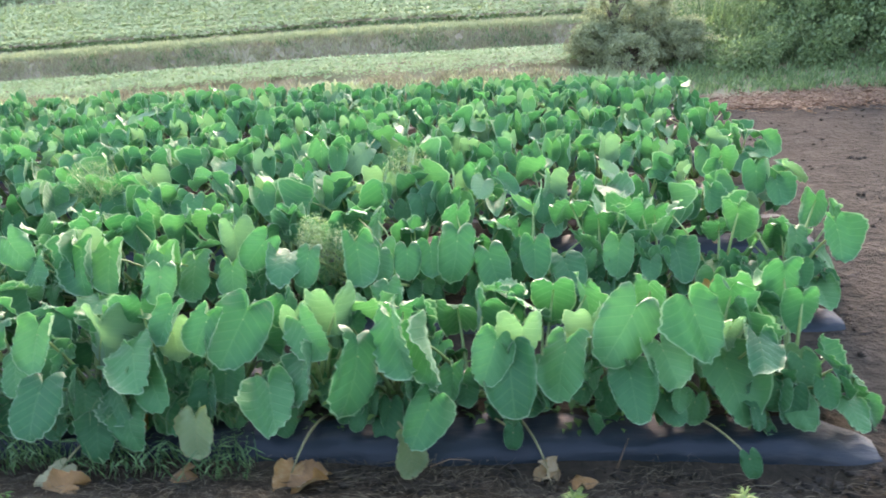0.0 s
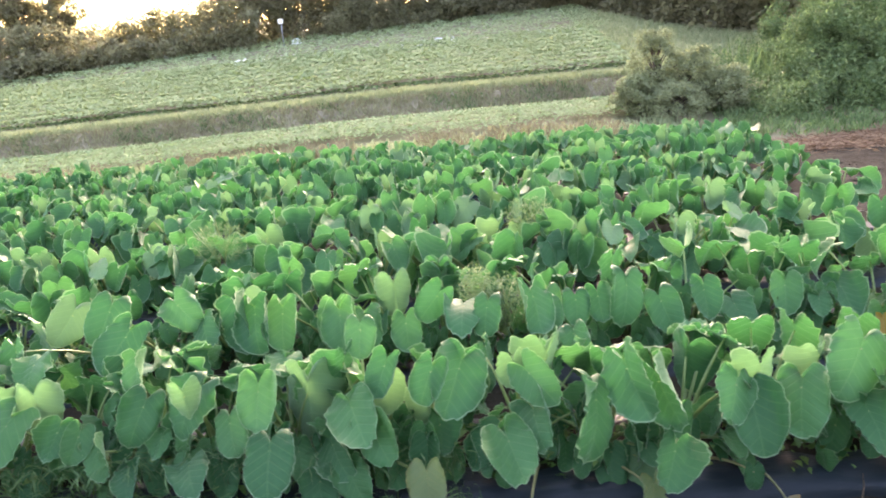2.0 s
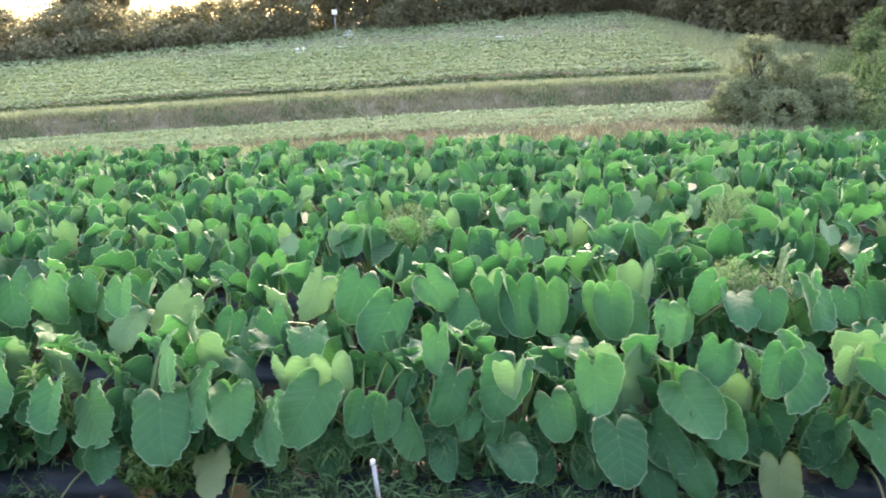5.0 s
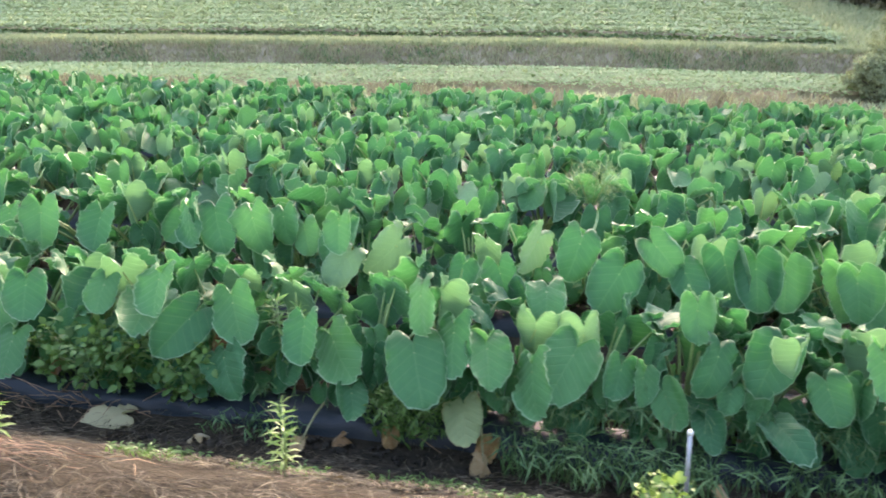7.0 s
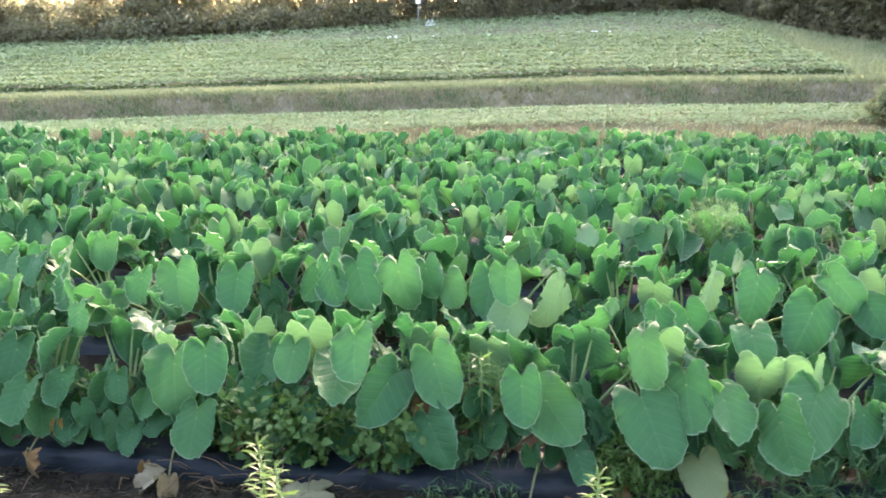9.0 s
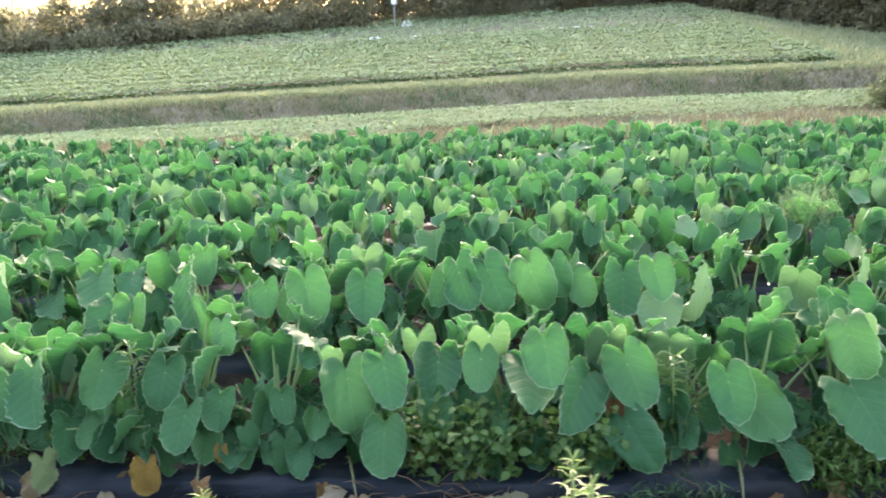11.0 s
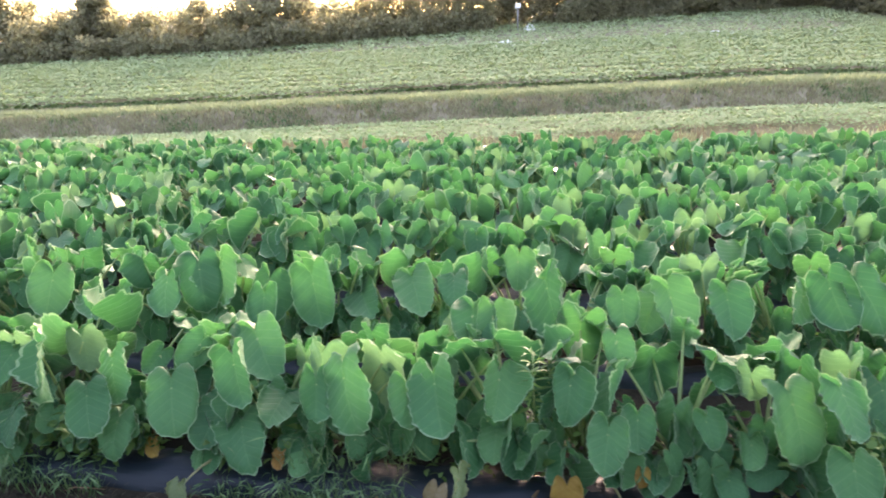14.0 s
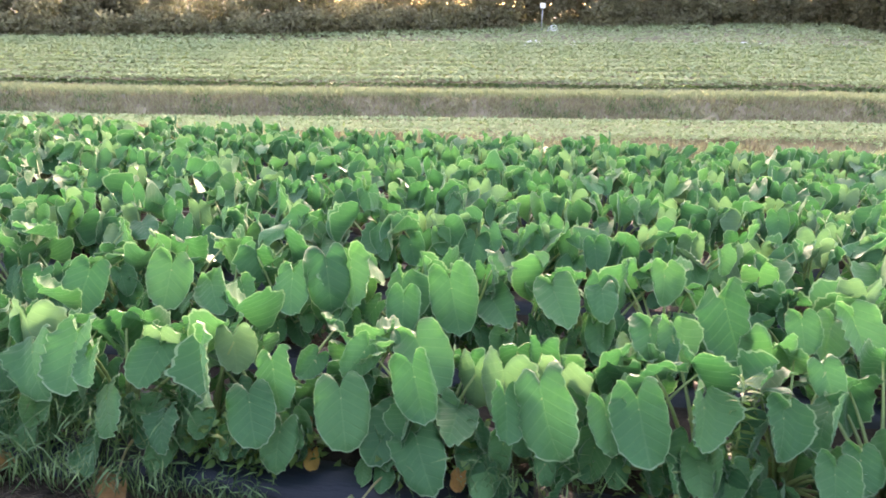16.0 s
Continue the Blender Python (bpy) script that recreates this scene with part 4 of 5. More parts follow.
stuff("terrace_crop", blades("terrace_crop", *leaf_rows(-30, 2.2, lines, 520, 0.07, 0.15), MAT_HAZY_STRIP, tilt=0.25), "low creeping green crop on the terrace", "crop")
# bean rows on the far field: lower leaves painted darker as shade, the first row most
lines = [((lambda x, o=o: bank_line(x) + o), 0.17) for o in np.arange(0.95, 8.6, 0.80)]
stuff("bean_rows", blades("bean_rows", *leaf_rows(-36, 2.4, lines, 360, 0.095, 0.30), MAT_HAZY_BEAN, tilt=0.3), "bushy green bean rows on the far field", "bean crop")
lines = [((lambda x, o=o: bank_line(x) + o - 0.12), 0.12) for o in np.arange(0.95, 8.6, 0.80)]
stuff("bean_rows", blades("bean_rows", *leaf_rows(-36, 2.4, lines[:1], 320, 0.090, 0.14), MAT_VINE, tilt=0.5), "lower leaves of the first bean row, shade painted in dark green", "bean crop")
stuff("bean_rows", blades("bean_rows", *leaf_rows(-36, 2.4, lines[1:], 180, 0.090, 0.16), MAT_HAZY_STRIP, tilt=0.3), "lower leaves of the bean rows", "bean crop")
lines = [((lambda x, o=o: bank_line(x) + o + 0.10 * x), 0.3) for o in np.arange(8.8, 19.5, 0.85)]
stuff("bean_rows", blades("bean_rows", *leaf_rows(-38, 3.2, lines, 80, 0.115, 0.22), MAT_HAZY_BEAN, tilt=0.3), "green crop rows near the far hedge, haze painted into their colour", "crop")

# straw and dry grass on the path
n = 34000
mats = 900
mx, my, ma = nrg.uniform(-13, 2.6, mats), 2.84 - 1.75 * nrg.uniform(0, 1, mats), nrg.uniform(0, 6.28, mats)
pick = nrg.integers(0, mats, n)
xs, ys = mx[pick] + nrg.normal(0, 0.13, n), np.minimum(my[pick] + nrg.normal(0, 0.07, n), 2.86)
ang = ma[pick] + nrg.normal(0, 0.5, n)
ln = nrg.uniform(0.03, 0.15, n)
foot = np.stack([xs, ys, height(xs, ys) + nrg.uniform(0.0, 0.035, n)], 1)
dx, dy = np.cos(ang) * ln, np.sin(ang) * ln
tip = np.stack([xs + dx, ys + dy, height(xs + dx, ys + dy) + nrg.uniform(0.0, 0.04, n)], 1)
stuff("straw_litter", blades("straw_litter", foot, tip, nrg.uniform(0.0008, 0.0022, n), MAT_STRAW), "dry straw and dead grass strewn over the path", "straw")
# reddish dry stalks heaped on the verge
n = 1100
xs, ys = -6.25 + nrg.normal(0, 0.30, n), 1.60 + nrg.normal(0, 0.09, n)
ang = nrg.normal(0.1, 0.35, n)
ln = nrg.uniform(0.06, 0.24, n)
foot = np.stack([xs, ys, height(xs, ys) + nrg.uniform(0.0, 0.05, n)], 1)
dx, dy = np.cos(ang) * ln, np.sin(ang) * ln
tip = np.stack([xs + dx, ys + dy, height(xs + dx, ys + dy) + nrg.uniform(0.0, 0.05, n)], 1)
stuff("red_straw", blades("red_straw", foot, tip, nrg.uniform(0.001, 0.003, n), MAT_RED_STRAW), "reddish brown dry stalks heaped on the verge", "straw")
# grass on the strip between the field and the wood
f, t, w = scatter_tufts(2.2, 7.5, lambda x: 18.0 + 0 * x, lambda x: 36 - 2.6 * (x - 2.2), 3400, 0.24, 0.020, 7)
stuff("tall_grass", blades("tall_grass", f, t, w, MAT_HAZY_GRASS), "tall pale grass between the field and the wood", "grass")
f, t, w = scatter_tufts(3.0, 9.5, lambda x: 11.9 + 0 * x, lambda x: 14.6 + 0 * x, 1000, 0.16, 0.014, 7)
stuff("verge_grass", blades("verge_grass", f, t, w, MAT_VINE), "low green weeds beyond the bare soil", "weeds")
# straw edge beyond the bare soil
n = 11000
xs = nrg.uniform(2.9, 9.5, n)
ys = 11.2 + 0.12 * (xs - 3) + nrg.normal(0, 0.32, n) * (0.6 + 0.2 * (xs - 2.9))
ang = nrg.uniform(0, 6.28, n)
foot = np.stack([xs, ys, height(xs, ys)], 1)
tip = foot + np.stack([np.cos(ang) * 0.2, np.sin(ang) * 0.2, nrg.uniform(0.0, 0.07, n)], 1)
stuff("straw_edge", blades("straw_edge", foot, tip, 0.008, MAT_RED_STRAW), "reddish dry straw along the edge of the bare soil", "straw")


# ---- trees, bushes, hedge ----
def clump_leaves(centres, radii, per, size, squash=0.8):
    """Leaves in the shells of many small clumps."""
    cs = np.repeat(np.asarray(centres, float), per, 0)
    rs = np.repeat(np.asarray(radii, float), per).reshape(-1, 1)
    d = nrg.normal(0, 1, cs.shape)
    d /= np.linalg.norm(d, axis=1, keepdims=True)
    p = cs + d * rs * nrg.uniform(0.35, 1.1, rs.shape) * np.array([1, 1, squash])
    q = d + nrg.normal(0, 0.8, d.shape)
    q /= np.linalg.norm(q, axis=1, keepdims=True)
    l = size * nrg.uniform(0.6, 1.4, rs.shape)
    return p, p + q * l, (l * 0.33).ravel()


def tree(name, x, y, tall, wide, clumps, per, size, mat, label, low=0.25, category="tree", seed=1):
    """Tapered trunk, limbs that fork out to clumps of small leaves."""
    r = random.Random(seed)
    z0 = float(height(x, y))
    thing = tagged(new(name), label, category)
    thing.location = (x, y, z0)
    lean = Vector((r.uniform(-0.1, 0.1) * tall, r.uniform(-0.05, 0.05) * tall, 0))
    top = lean + Vector((0, 0, tall * 0.78))
    trunk = [Vector((0, 0, -0.05)) * (1 - s) + top * s + Vector((math.sin(s * 5) * 0.03 * tall, math.cos(s * 4) * 0.02 * tall, 0)) for s in (0, 0.2, 0.4, 0.6, 0.8, 1)]
    vs, fs = tube(trunk, [tall * 0.022 * (1 - 0.75 * s) + 0.01 for s in (0, 0.2, 0.4, 0.6, 0.8, 1)], 8)
    part("trunk", mesh("trunk", vs, fs, MAT_BARK), thing)
    cs, rs = [], []
    for i in range(clumps):
        h = max(0.04, low + (1 - low) * r.random() ** 0.8)
        prof = 0.35 + 0.65 * math.sin(math.pi * min(0.94, (h - low) / (1 - low) * 0.84 + 0.12))
        a = r.uniform(0, 6.28)
        d = wide * prof * r.uniform(0.25, 1.0)
        c = Vector((math.cos(a) * d, math.sin(a) * d, tall * h)) + lean * h
        cs.append(c)
        rs.append(wide * (r.uniform(0.13, 0.27) if tall > 2 else r.uniform(0.08, 0.22)))
        if i % 3 == 0:
            s = min(0.95, max(0.1, h - 0.22))
            b = top * s
            vs, fs = tube([b, b.lerp(c, 0.5) + Vector((0, 0, 0.05 * tall)), c], [tall * 0.008 + 0.006, tall * 0.005 + 0.004, 0.004], 5)
            part("limb", mesh("limb", vs, fs, MAT_BARK), thing)
    part("crown", blades("crown", *clump_leaves(cs, rs, per, size), mat), thing)
    return thing


def thicket(name, lines, mat, label, category, per=130, size=0.26):
    cs, rs = [], []
    for x, y, hgt, rad in lines:
        z0 = float(height(x, y))
        k = max(2, int(hgt / (rad * 0.8)))
        for i in range(k):
            cs.append((x + rng.uniform(-0.4, 0.4) * rad, y + rng.uniform(-0.5, 0.5) * rad, z0 + hgt * (i + 0.4) / k * rng.uniform(0.85, 1.1)))
            rs.append(rad * rng.uniform(0.55, 1.0))
    return stuff(name, blades(name, *clump_leaves(cs, rs, per, size), mat), label, category)


def hedge_y(x):
    return 36.0 + 0.36 * x


# far hedge, lower on its left end
for x0, x1 in ((-46, -34), (-34, -22), (-22, -10), (-10, 5.5)):
    pts = []
    x = x0
    while x < x1:
        tall = 1.72 + 0.2 * float(smooth_step(-26, -20, x)) + 1.4 * float(smooth_step(-16, -9, x)) + rng.uniform(-0.18, 0.22)
        pts.append((x, hedge_y(x) + rng.uniform(-0.5, 0.6) + (1.0 if abs(x + 9.8) < 2 else 0.0), tall, rng.uniform(0.6, 1.0)))
        if abs(x + 9.8) > 1.4:
            pts.append((x + 0.3, hedge_y(x) - 0.7 + rng.uniform(-0.3, 0.3), tall * rng.uniform(0.3, 0.55), rng.uniform(0.5, 0.8)))
        pts.append((x, hedge_y(x) + 1.6 + rng.uniform(-0.5, 0.6), tall * rng.uniform(0.75, 0.95), rng.uniform(0.6, 1.0)))
        x += 0.50
    thicket("hedge", pts, MAT_HAZY_TREE, "dark hedge of mixed shrubs along the field end, haze painted in", "hedge", 280, 0.15)
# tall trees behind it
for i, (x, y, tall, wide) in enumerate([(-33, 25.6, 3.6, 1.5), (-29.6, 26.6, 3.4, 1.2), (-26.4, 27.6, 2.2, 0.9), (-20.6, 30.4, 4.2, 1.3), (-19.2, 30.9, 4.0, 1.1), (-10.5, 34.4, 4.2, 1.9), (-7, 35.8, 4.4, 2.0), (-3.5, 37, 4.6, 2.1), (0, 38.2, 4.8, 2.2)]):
    tree("tree", x, y, tall, wide, 56, 110, 0.16, MAT_HAZY_TREE, "dark tree standing in the far hedge, haze painted in", 0.3, "tree", 40 + i)
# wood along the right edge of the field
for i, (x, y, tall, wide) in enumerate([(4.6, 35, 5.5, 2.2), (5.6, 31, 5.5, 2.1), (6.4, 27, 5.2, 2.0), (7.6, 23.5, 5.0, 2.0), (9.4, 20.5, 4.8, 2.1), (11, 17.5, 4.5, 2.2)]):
    tree("tree", x, y, tall, wide, 62, 150, 0.16, MAT_HAZY_TREE, "leafy green tree at the edge of the wood", 0.04, "tree", 60 + i)
pts = []
for i in range(150):
    s = rng.random()
    pts.append((4.1 + 5.2 * s ** 1.5 + rng.uniform(-0.2, 1.6), 36 - 16 * s + rng.uniform(-0.6, 0.6), rng.uniform(1.6, 3.2), rng.uniform(0.6, 0.95)))
thicket("undergrowth", pts, MAT_HAZY_TREE, "dense dark shrubs below the trees of the wood", "undergrowth", 120, 0.2)
# bush at the field corner
for i, (x, y, tall, wide) in enumerate([(2.15, 14.7, 1.50, 0.62), (2.75, 14.6, 1.15, 0.70), (1.70, 14.3, 0.75, 0.50), (3.3, 14.2, 0.8, 0.6), (2.3, 13.8, 0.6, 0.6)]):
    tree("bush", x, y, tall, wide, 150, 90, 0.042, MAT_BUSH, "grey-green straggly bush at the field corner", -0.02, "bush", 80 + i)
pts = []
for i in range(120):
    x = rng.uniform(3.5, 10.5)
    y = rng.uniform(13.2, 17.5)
    pts.append((x, y, (0.3 + 2.2 * float(smooth_step(3.4, 7.0, x)) * float(smooth_step(12.4, 15.2, y))) * rng.uniform(0.8, 1.2), rng.uniform(0.3, 0.55)))
f, t, w = scatter_tufts(4.2, 8.5, lambda x: 14.8 + 0 * x, lambda x: 17.5 + 0 * x, 170, 1.0, 0.016, 5, 0.3)
stuff("reeds", blades("reeds", f, f + (t - f) * np.array([0.35, 0.35, 1.0]), w, MAT_VINE), "tall green reeds beside the bush", "reeds")
thicket("vine_thicket", pts, MAT_VINE, "bright green mound of leafy vines over shrubs", "thicket", 330, 0.055)


# ---- small things along the near row ----
FALLEN = blade_mesh("dead_leaf", 186, -0.35, 0.3, 0.3, 0.02, 0.6, taro_leaf_material("taro_leaf_fallen", [(0.2, (0.24, 0.25, 0.13)), (0.6, (0.33, 0.33, 0.18)), (0.85, (0.40, 0.36, 0.19))], dry=True), 0.8, 0.4)


def dead_leaf(x, y, z, az, dip, roll, length, me, label="dry curled taro leaf fallen on the soil"):
    ob = new("dead_leaf", me)
    z = max(z, float(height(x, y)) + 0.66 * length * math.sin(radians(dip)) + 0.012)
    ob.matrix_world = blade_matrix((x, y, z), az, dip, roll, length)
    return tagged(ob, label, "dead leaf", "fallen taro leaves")


for x, y, z, az, dip, roll, length, k in [
        (-8.50, 2.93, 0.06, 250, 50, 20, 0.17, 0), (-8.72, 2.84, 0.04, 190, 5, 10, 0.2, 2), (-8.62, 2.82, 0.04, 10, 8, -20, 0.17, 1), (-6.95, 2.82, 0.04, 200, 20, 15, 0.19, 0),
        (-8.12, 2.86, 0.04, 300, 30, 0, 0.12, 1), (-6.11, 2.80, 0.05, 200, 6, 14, 0.30, 3), (-4.11, 2.88, 0.05, 240, 40, 10, 0.17, 0), (-4.88, 2.84, 0.05, 190, 25, 25, 0.13, 1),
        (-4.62, 2.88, 0.06, 280, 60, 0, 0.14, 0), (-1.62, 2.76, 0.05, 200, 10, 15, 0.20, 1), (-2.12, 2.60, 0.10, 185, 12, 20, 0.24, 2), (0.18, 2.80, 0.04, 200, 10, 10, 0.13, 0),
        (0.34, 2.76, 0.03, 10, 10, 20, 0.22, 1), (-0.93, 2.66, 0.07, 190, 15, -15, 0.24, 0), (-11.03, 2.84, 0.05, 230, 30, 10, 0.20, 1), (-11.55, 2.82, 0.05, 200, 20, -15, 0.24, 0),
        (-7.04, 2.90, 0.06, 280, 60, 15, 0.10, 0), (-5.60, 2.72, 0.06, 90, 15, 15, 0.16, 1), (-3.02, 2.66, 0.10, 30, 25, -15, 0.20, 2)]:
    dead_leaf(x, y, z, az, dip, roll, length, (DEAD + [FALLEN])[k])

YELLOW = blade_mesh("yellow_leaf", 181, 0.2, 0.5, 0.4, 0.03, 0.2, taro_leaf_material("taro_leaf_yellow", [(0.3, (0.16, 0.07, 0.02)), (0.46, (0.25, 0.12, 0.025)), (0.55, (0.30, 0.16, 0.03)), (0.8, (0.34, 0.22, 0.04))], dry=True), 0.86)
for x, y, z, az, dip, roll, length in [
        (-7.89, 2.87, 0.20, 270, 72, 5, 0.21), (-7.55, 2.98, 0.24, 265, 60, 10, 0.10), (-6.56, 3.02, 0.20, 250, 40, 10, 0.12), (-10.12, 3.16, 0.26, 260, 70, 15, 0.20),
        (-10.04, 3.08, 0.17, 280, 60, -10, 0.12), (-9.67, 3.04, 0.18, 270, 50, 10, 0.11), (-5.60, 3.10, 0.40, 260, 50, 25, 0.14), (-9.30, 3.0, 0.2, 250, 55, 0, 0.11), (1.28, 4.26, 0.30, 270, 55, 0, 0.16), (-1.9, 2.98, 0.2, 260, 50, 10, 0.12)]:
    ob = new("yellow_leaf", YELLOW)
    ob.matrix_world = blade_matrix((x, y, z), az, dip, roll, length)
    tagged(ob, "withered yellow taro leaf hanging over the black film", "dead leaf", "withered yellow leaves")


def drooped_leaf(x0, x, y, z, az, dip, roll, length, me, label):
    """An old leaf whose stalk has bent over the shoulder of the bed."""
    thing = tagged(new("drooped_leaf"), label, "taro leaf", "old leaves bent over the film")
    thing.location = (x0, 3.16, 0.10)
    a, b = Vector((0, 0, 0)), Vector((x - x0, y - 3.16, z - 0.10))
    top = Vector((b.x * 0.45, b.y * 0.5, 0.10))
    pts = [(1 - q) ** 2 * a + 2 * q * (1 - q) * top + q * q * b for q in (0, 0.2, 0.4, 0.6, 0.8, 1.0)]
    vs, fs = tube(pts, [0.008, 0.0075, 0.007, 0.006, 0.005, 0.004], 6)
    part("stalk", mesh("stalk", vs, fs, MAT_OLD_STEM), thing)
    part("blade", me, thing, blade_matrix(b, az, dip, roll, length))
    return thing


MAT_OLD_STEM = surface("old_stem", [(0.3, (0.15, 0.16, 0.06)), (0.7, (0.27, 0.25, 0.11))], 14, 0.55, 0.1)
for x0, x, y, z, az, dip, roll, length, k in [
        (0.02, 0.17, 2.80, 0.06, -60, 35, 20, 0.14, 0), (0.92, 1.08, 2.76, 0.15, -70, 55, -25, 0.14, 2), (-0.62, -0.47, 2.78, 0.20, -85, 72, 35, 0.26, 3), (-0.12, 0.01, 2.86, 0.22, -95, 68, 5, 0.14, 2),
        (-0.98, -1.06, 2.74, 0.07, -100, 20, 15, 0.22, 0), (-4.20, -4.13, 2.74, 0.09, -70, 45, 25, 0.15, 1), (-4.98, -5.06, 2.76, 0.05, -110, 30, 0, 0.12, 0), (-9.62, -9.74, 2.78, 0.12, -95, 60, -15, 0.18, 3),
        (-8.42, -8.37, 2.82, 0.26, -75, 78, 60, 0.22, 3), (-6.95, -6.84, 2.76, 0.08, -80, 50, 15, 0.15, 0), (-2.10, -2.22, 2.70, 0.09, -120, 25, 20, 0.22, 4), (-7.72, -7.62, 2.80, 0.14, -90, 65, -20, 0.16, 1), (-11.02, -10.90, 2.76, 0.07, -80, 30, 10, 0.18, 0)]:
    drooped_leaf(x0, x, y, z, az, dip, roll, length, [DEAD[0], DEAD[1], BLADES[0], PALE[0], FALLEN][k],
                 ("withered brown taro leaf hanging by a bent stalk over the film", "withered brown taro leaf hanging by a bent stalk over the film", "small green taro leaf on a bent stalk over the film", "fading pale taro leaf on a bent stalk over the film", "yellowed taro leaf lying at the foot of the bed")[k])


def leafy_stem(r, tall, whorls, leaf, width, droop=0.25):
    """Feet, tips and widths of narrow leaves up one stem."""
    c, t, w = [], [], []
    for i in range(whorls):
        s = (i + 1) / whorls
        z = tall * (0.15 + 0.85 * s)
        for k in range(5):
            a = k * 2.4 + i * 0.9 + r.uniform(-0.3, 0.3)
            l = leaf * (1.15 - 0.55 * s) * r.uniform(0.8, 1.2)
            c.append((0, 0, z))
            t.append((math.cos(a) * l, math.sin(a) * l, z + l * (0.55 * s - droop + r.uniform(-0.1, 0.2))))
            w.append(width * (1.1 - 0.5 * s))
    return c, t, w


def sprout(x, y, tall, leaf, mat, label, name="weed_sprout", whorls=9, width=0.0065, seed=1):
    r = random.Random(seed)
    thing = tagged(new(name), label, "weed", "weeds along the near bed")
    thing.location = (x, y, float(height(x, y)) if y < 2.85 else 0.14)
    vs, fs = tube([(0, 0, -0.02), (0.01, 0, tall * 0.5), (0, 0.01, tall)], [0.006, 0.005, 0.003], 5)
    part("stem", mesh("stem", vs, fs, MAT_STEM), thing)
    tagged(part("foliage", leaflets("foliage", *leafy_stem(r, tall, whorls, leaf, width), mat), thing), kind="stuff")
    return thing


for i, (x, y, tall) in enumerate([(-8.46, 2.28, 0.20), (-7.30, 2.18, 0.23), (-5.96, 1.86, 0.36), (-5.90, 1.84, 0.27), (-4.83, 2.02, 0.32), (0.9, 2.3, 0.10), (0.25, 2.35, 0.08)]):
    sprout(x, y, tall, 0.085, MAT_WEED_LIME, "lime-green weed sprout with narrow whorled leaves", seed=200 + i)
for i, (x, y, tall) in enumerate([(-8.06, 3.22, 0.56), (-7.98, 3.30, 0.46), (-5.31, 3.16, 0.50), (-5.22, 3.24, 0.42), (-5.38, 3.26, 0.44)]):
    sprout(x, y, tall, 0.12, MAT_WEED, "tall green weed with drooping narrow leaves", whorls=10, width=0.011, seed=220 + i)


def bushy_weed(x, y, z0, wide, deep, tall, count, leaf, width, mat, label, name="weed_clump", category="weeds"):
    """A loose clump of small leaves on thin stems."""
    thing = tagged(new(name), label, category, "weed clumps in the beds")
    thing.location = (x, y, z0)
    r = random.Random(int(abs(x) * 1000))
    vs, fs = [], []
    for i in range(9):
        a = r.uniform(0, 6.28)
        v, f = tube([(0, 0, -0.02), (math.cos(a) * wide * 0.2, math.sin(a) * deep * 0.2, tall * 0.5), (math.cos(a) * wide * 0.42, math.sin(a) * deep * 0.42, tall * r.uniform(0.7, 1.0))], [0.004, 0.003, 0.002], 4)
        fs += [tuple(q + len(vs) for q in p) for p in f]
        vs += v
    tagged(part("stem", mesh("stem", vs, fs, MAT_STEM), thing), kind="stuff")
    p = nrg.uniform(-1, 1, (count, 3))
    p = p[(p[:, 0] ** 2 + p[:, 1] ** 2 + 0.7 * p[:, 2] ** 2) < 1.0]
    c = np.stack([p[:, 0] * wide / 2, p[:, 1] * deep / 2, tall * (0.55 + 0.5 * p[:, 2])], 1)
    d = nrg.normal(0, 1, c.shape) + np.array([0, -0.3, 0.15])
    d /= np.linalg.norm(d, axis=1, keepdims=True)
    l = leaf * nrg.uniform(0.6, 1.3, (len(c), 1))
    tagged(part("foliage", leaflets("foliage", c, c + d * l, (l * width).ravel(), mat), thing), kind="stuff")
    return thing


# small leaves and seedlings that fill the ridges between the stalks
def ridge_weeds(yc, x0, x1, count, tall):
    xs = nrg.uniform(x0, x1, count)
    ys = yc + nrg.normal(-0.02, 0.13, count).clip(-0.27, 0.27)
    keep = (np.sin(xs * 2.3 + yc) + np.sin(xs * 5.1) + nrg.normal(0, 0.8, count)) > -0.6
    xs, ys = xs[keep], ys[keep]
    n = len(xs)
    foot = np.stack([xs, ys, 0.09 + tall * nrg.uniform(0, 1, n) ** 1.5], 1)
    a = nrg.uniform(0, 6.28, n)
    l = nrg.uniform(0.025, 0.07, n)
    tip = foot + np.stack([np.cos(a) * l, np.sin(a) * l - 0.01, nrg.normal(0.0, 0.4, n) * l], 1)
    return stuff("low_weeds", leaflets("low_weeds", foot, tip, l * 0.3, MAT_WEED), "small green weeds between the taro stalks", "weeds")


ridge_weeds(ROW_Y[0], -12.4, 1.3, 5200, 0.20)
ridge_weeds(ROW_Y[1], -13.2, 1.7, 3600, 0.20)
ridge_weeds(ROW_Y[2], -14.0, 2.0, 2000, 0.20)

bushy_weed(-6.35, 3.02, 0.05, 0.85, 0.36, 0.38, 900, 0.055, 0.34, MAT_WEED, "leafy green weeds crowding the taro stems")
bushy_weed(-5.75, 3.05, 0.05, 0.55, 0.36, 0.34, 700, 0.055, 0.36, MAT_WEED, "leafy green weeds crowding the taro stems")
bushy_weed(-4.55, 2.98, 0.02, 0.50, 0.34, 0.26, 1500, 0.06, 0.12, MAT_WEED, "feathery dark green weeds below the leaves")
bushy_weed(-10.35, 3.1, 0.08, 0.8, 0.3, 0.24, 600, 0.06, 0.3, MAT_WEED, "leafy green weeds crowding the taro stems")
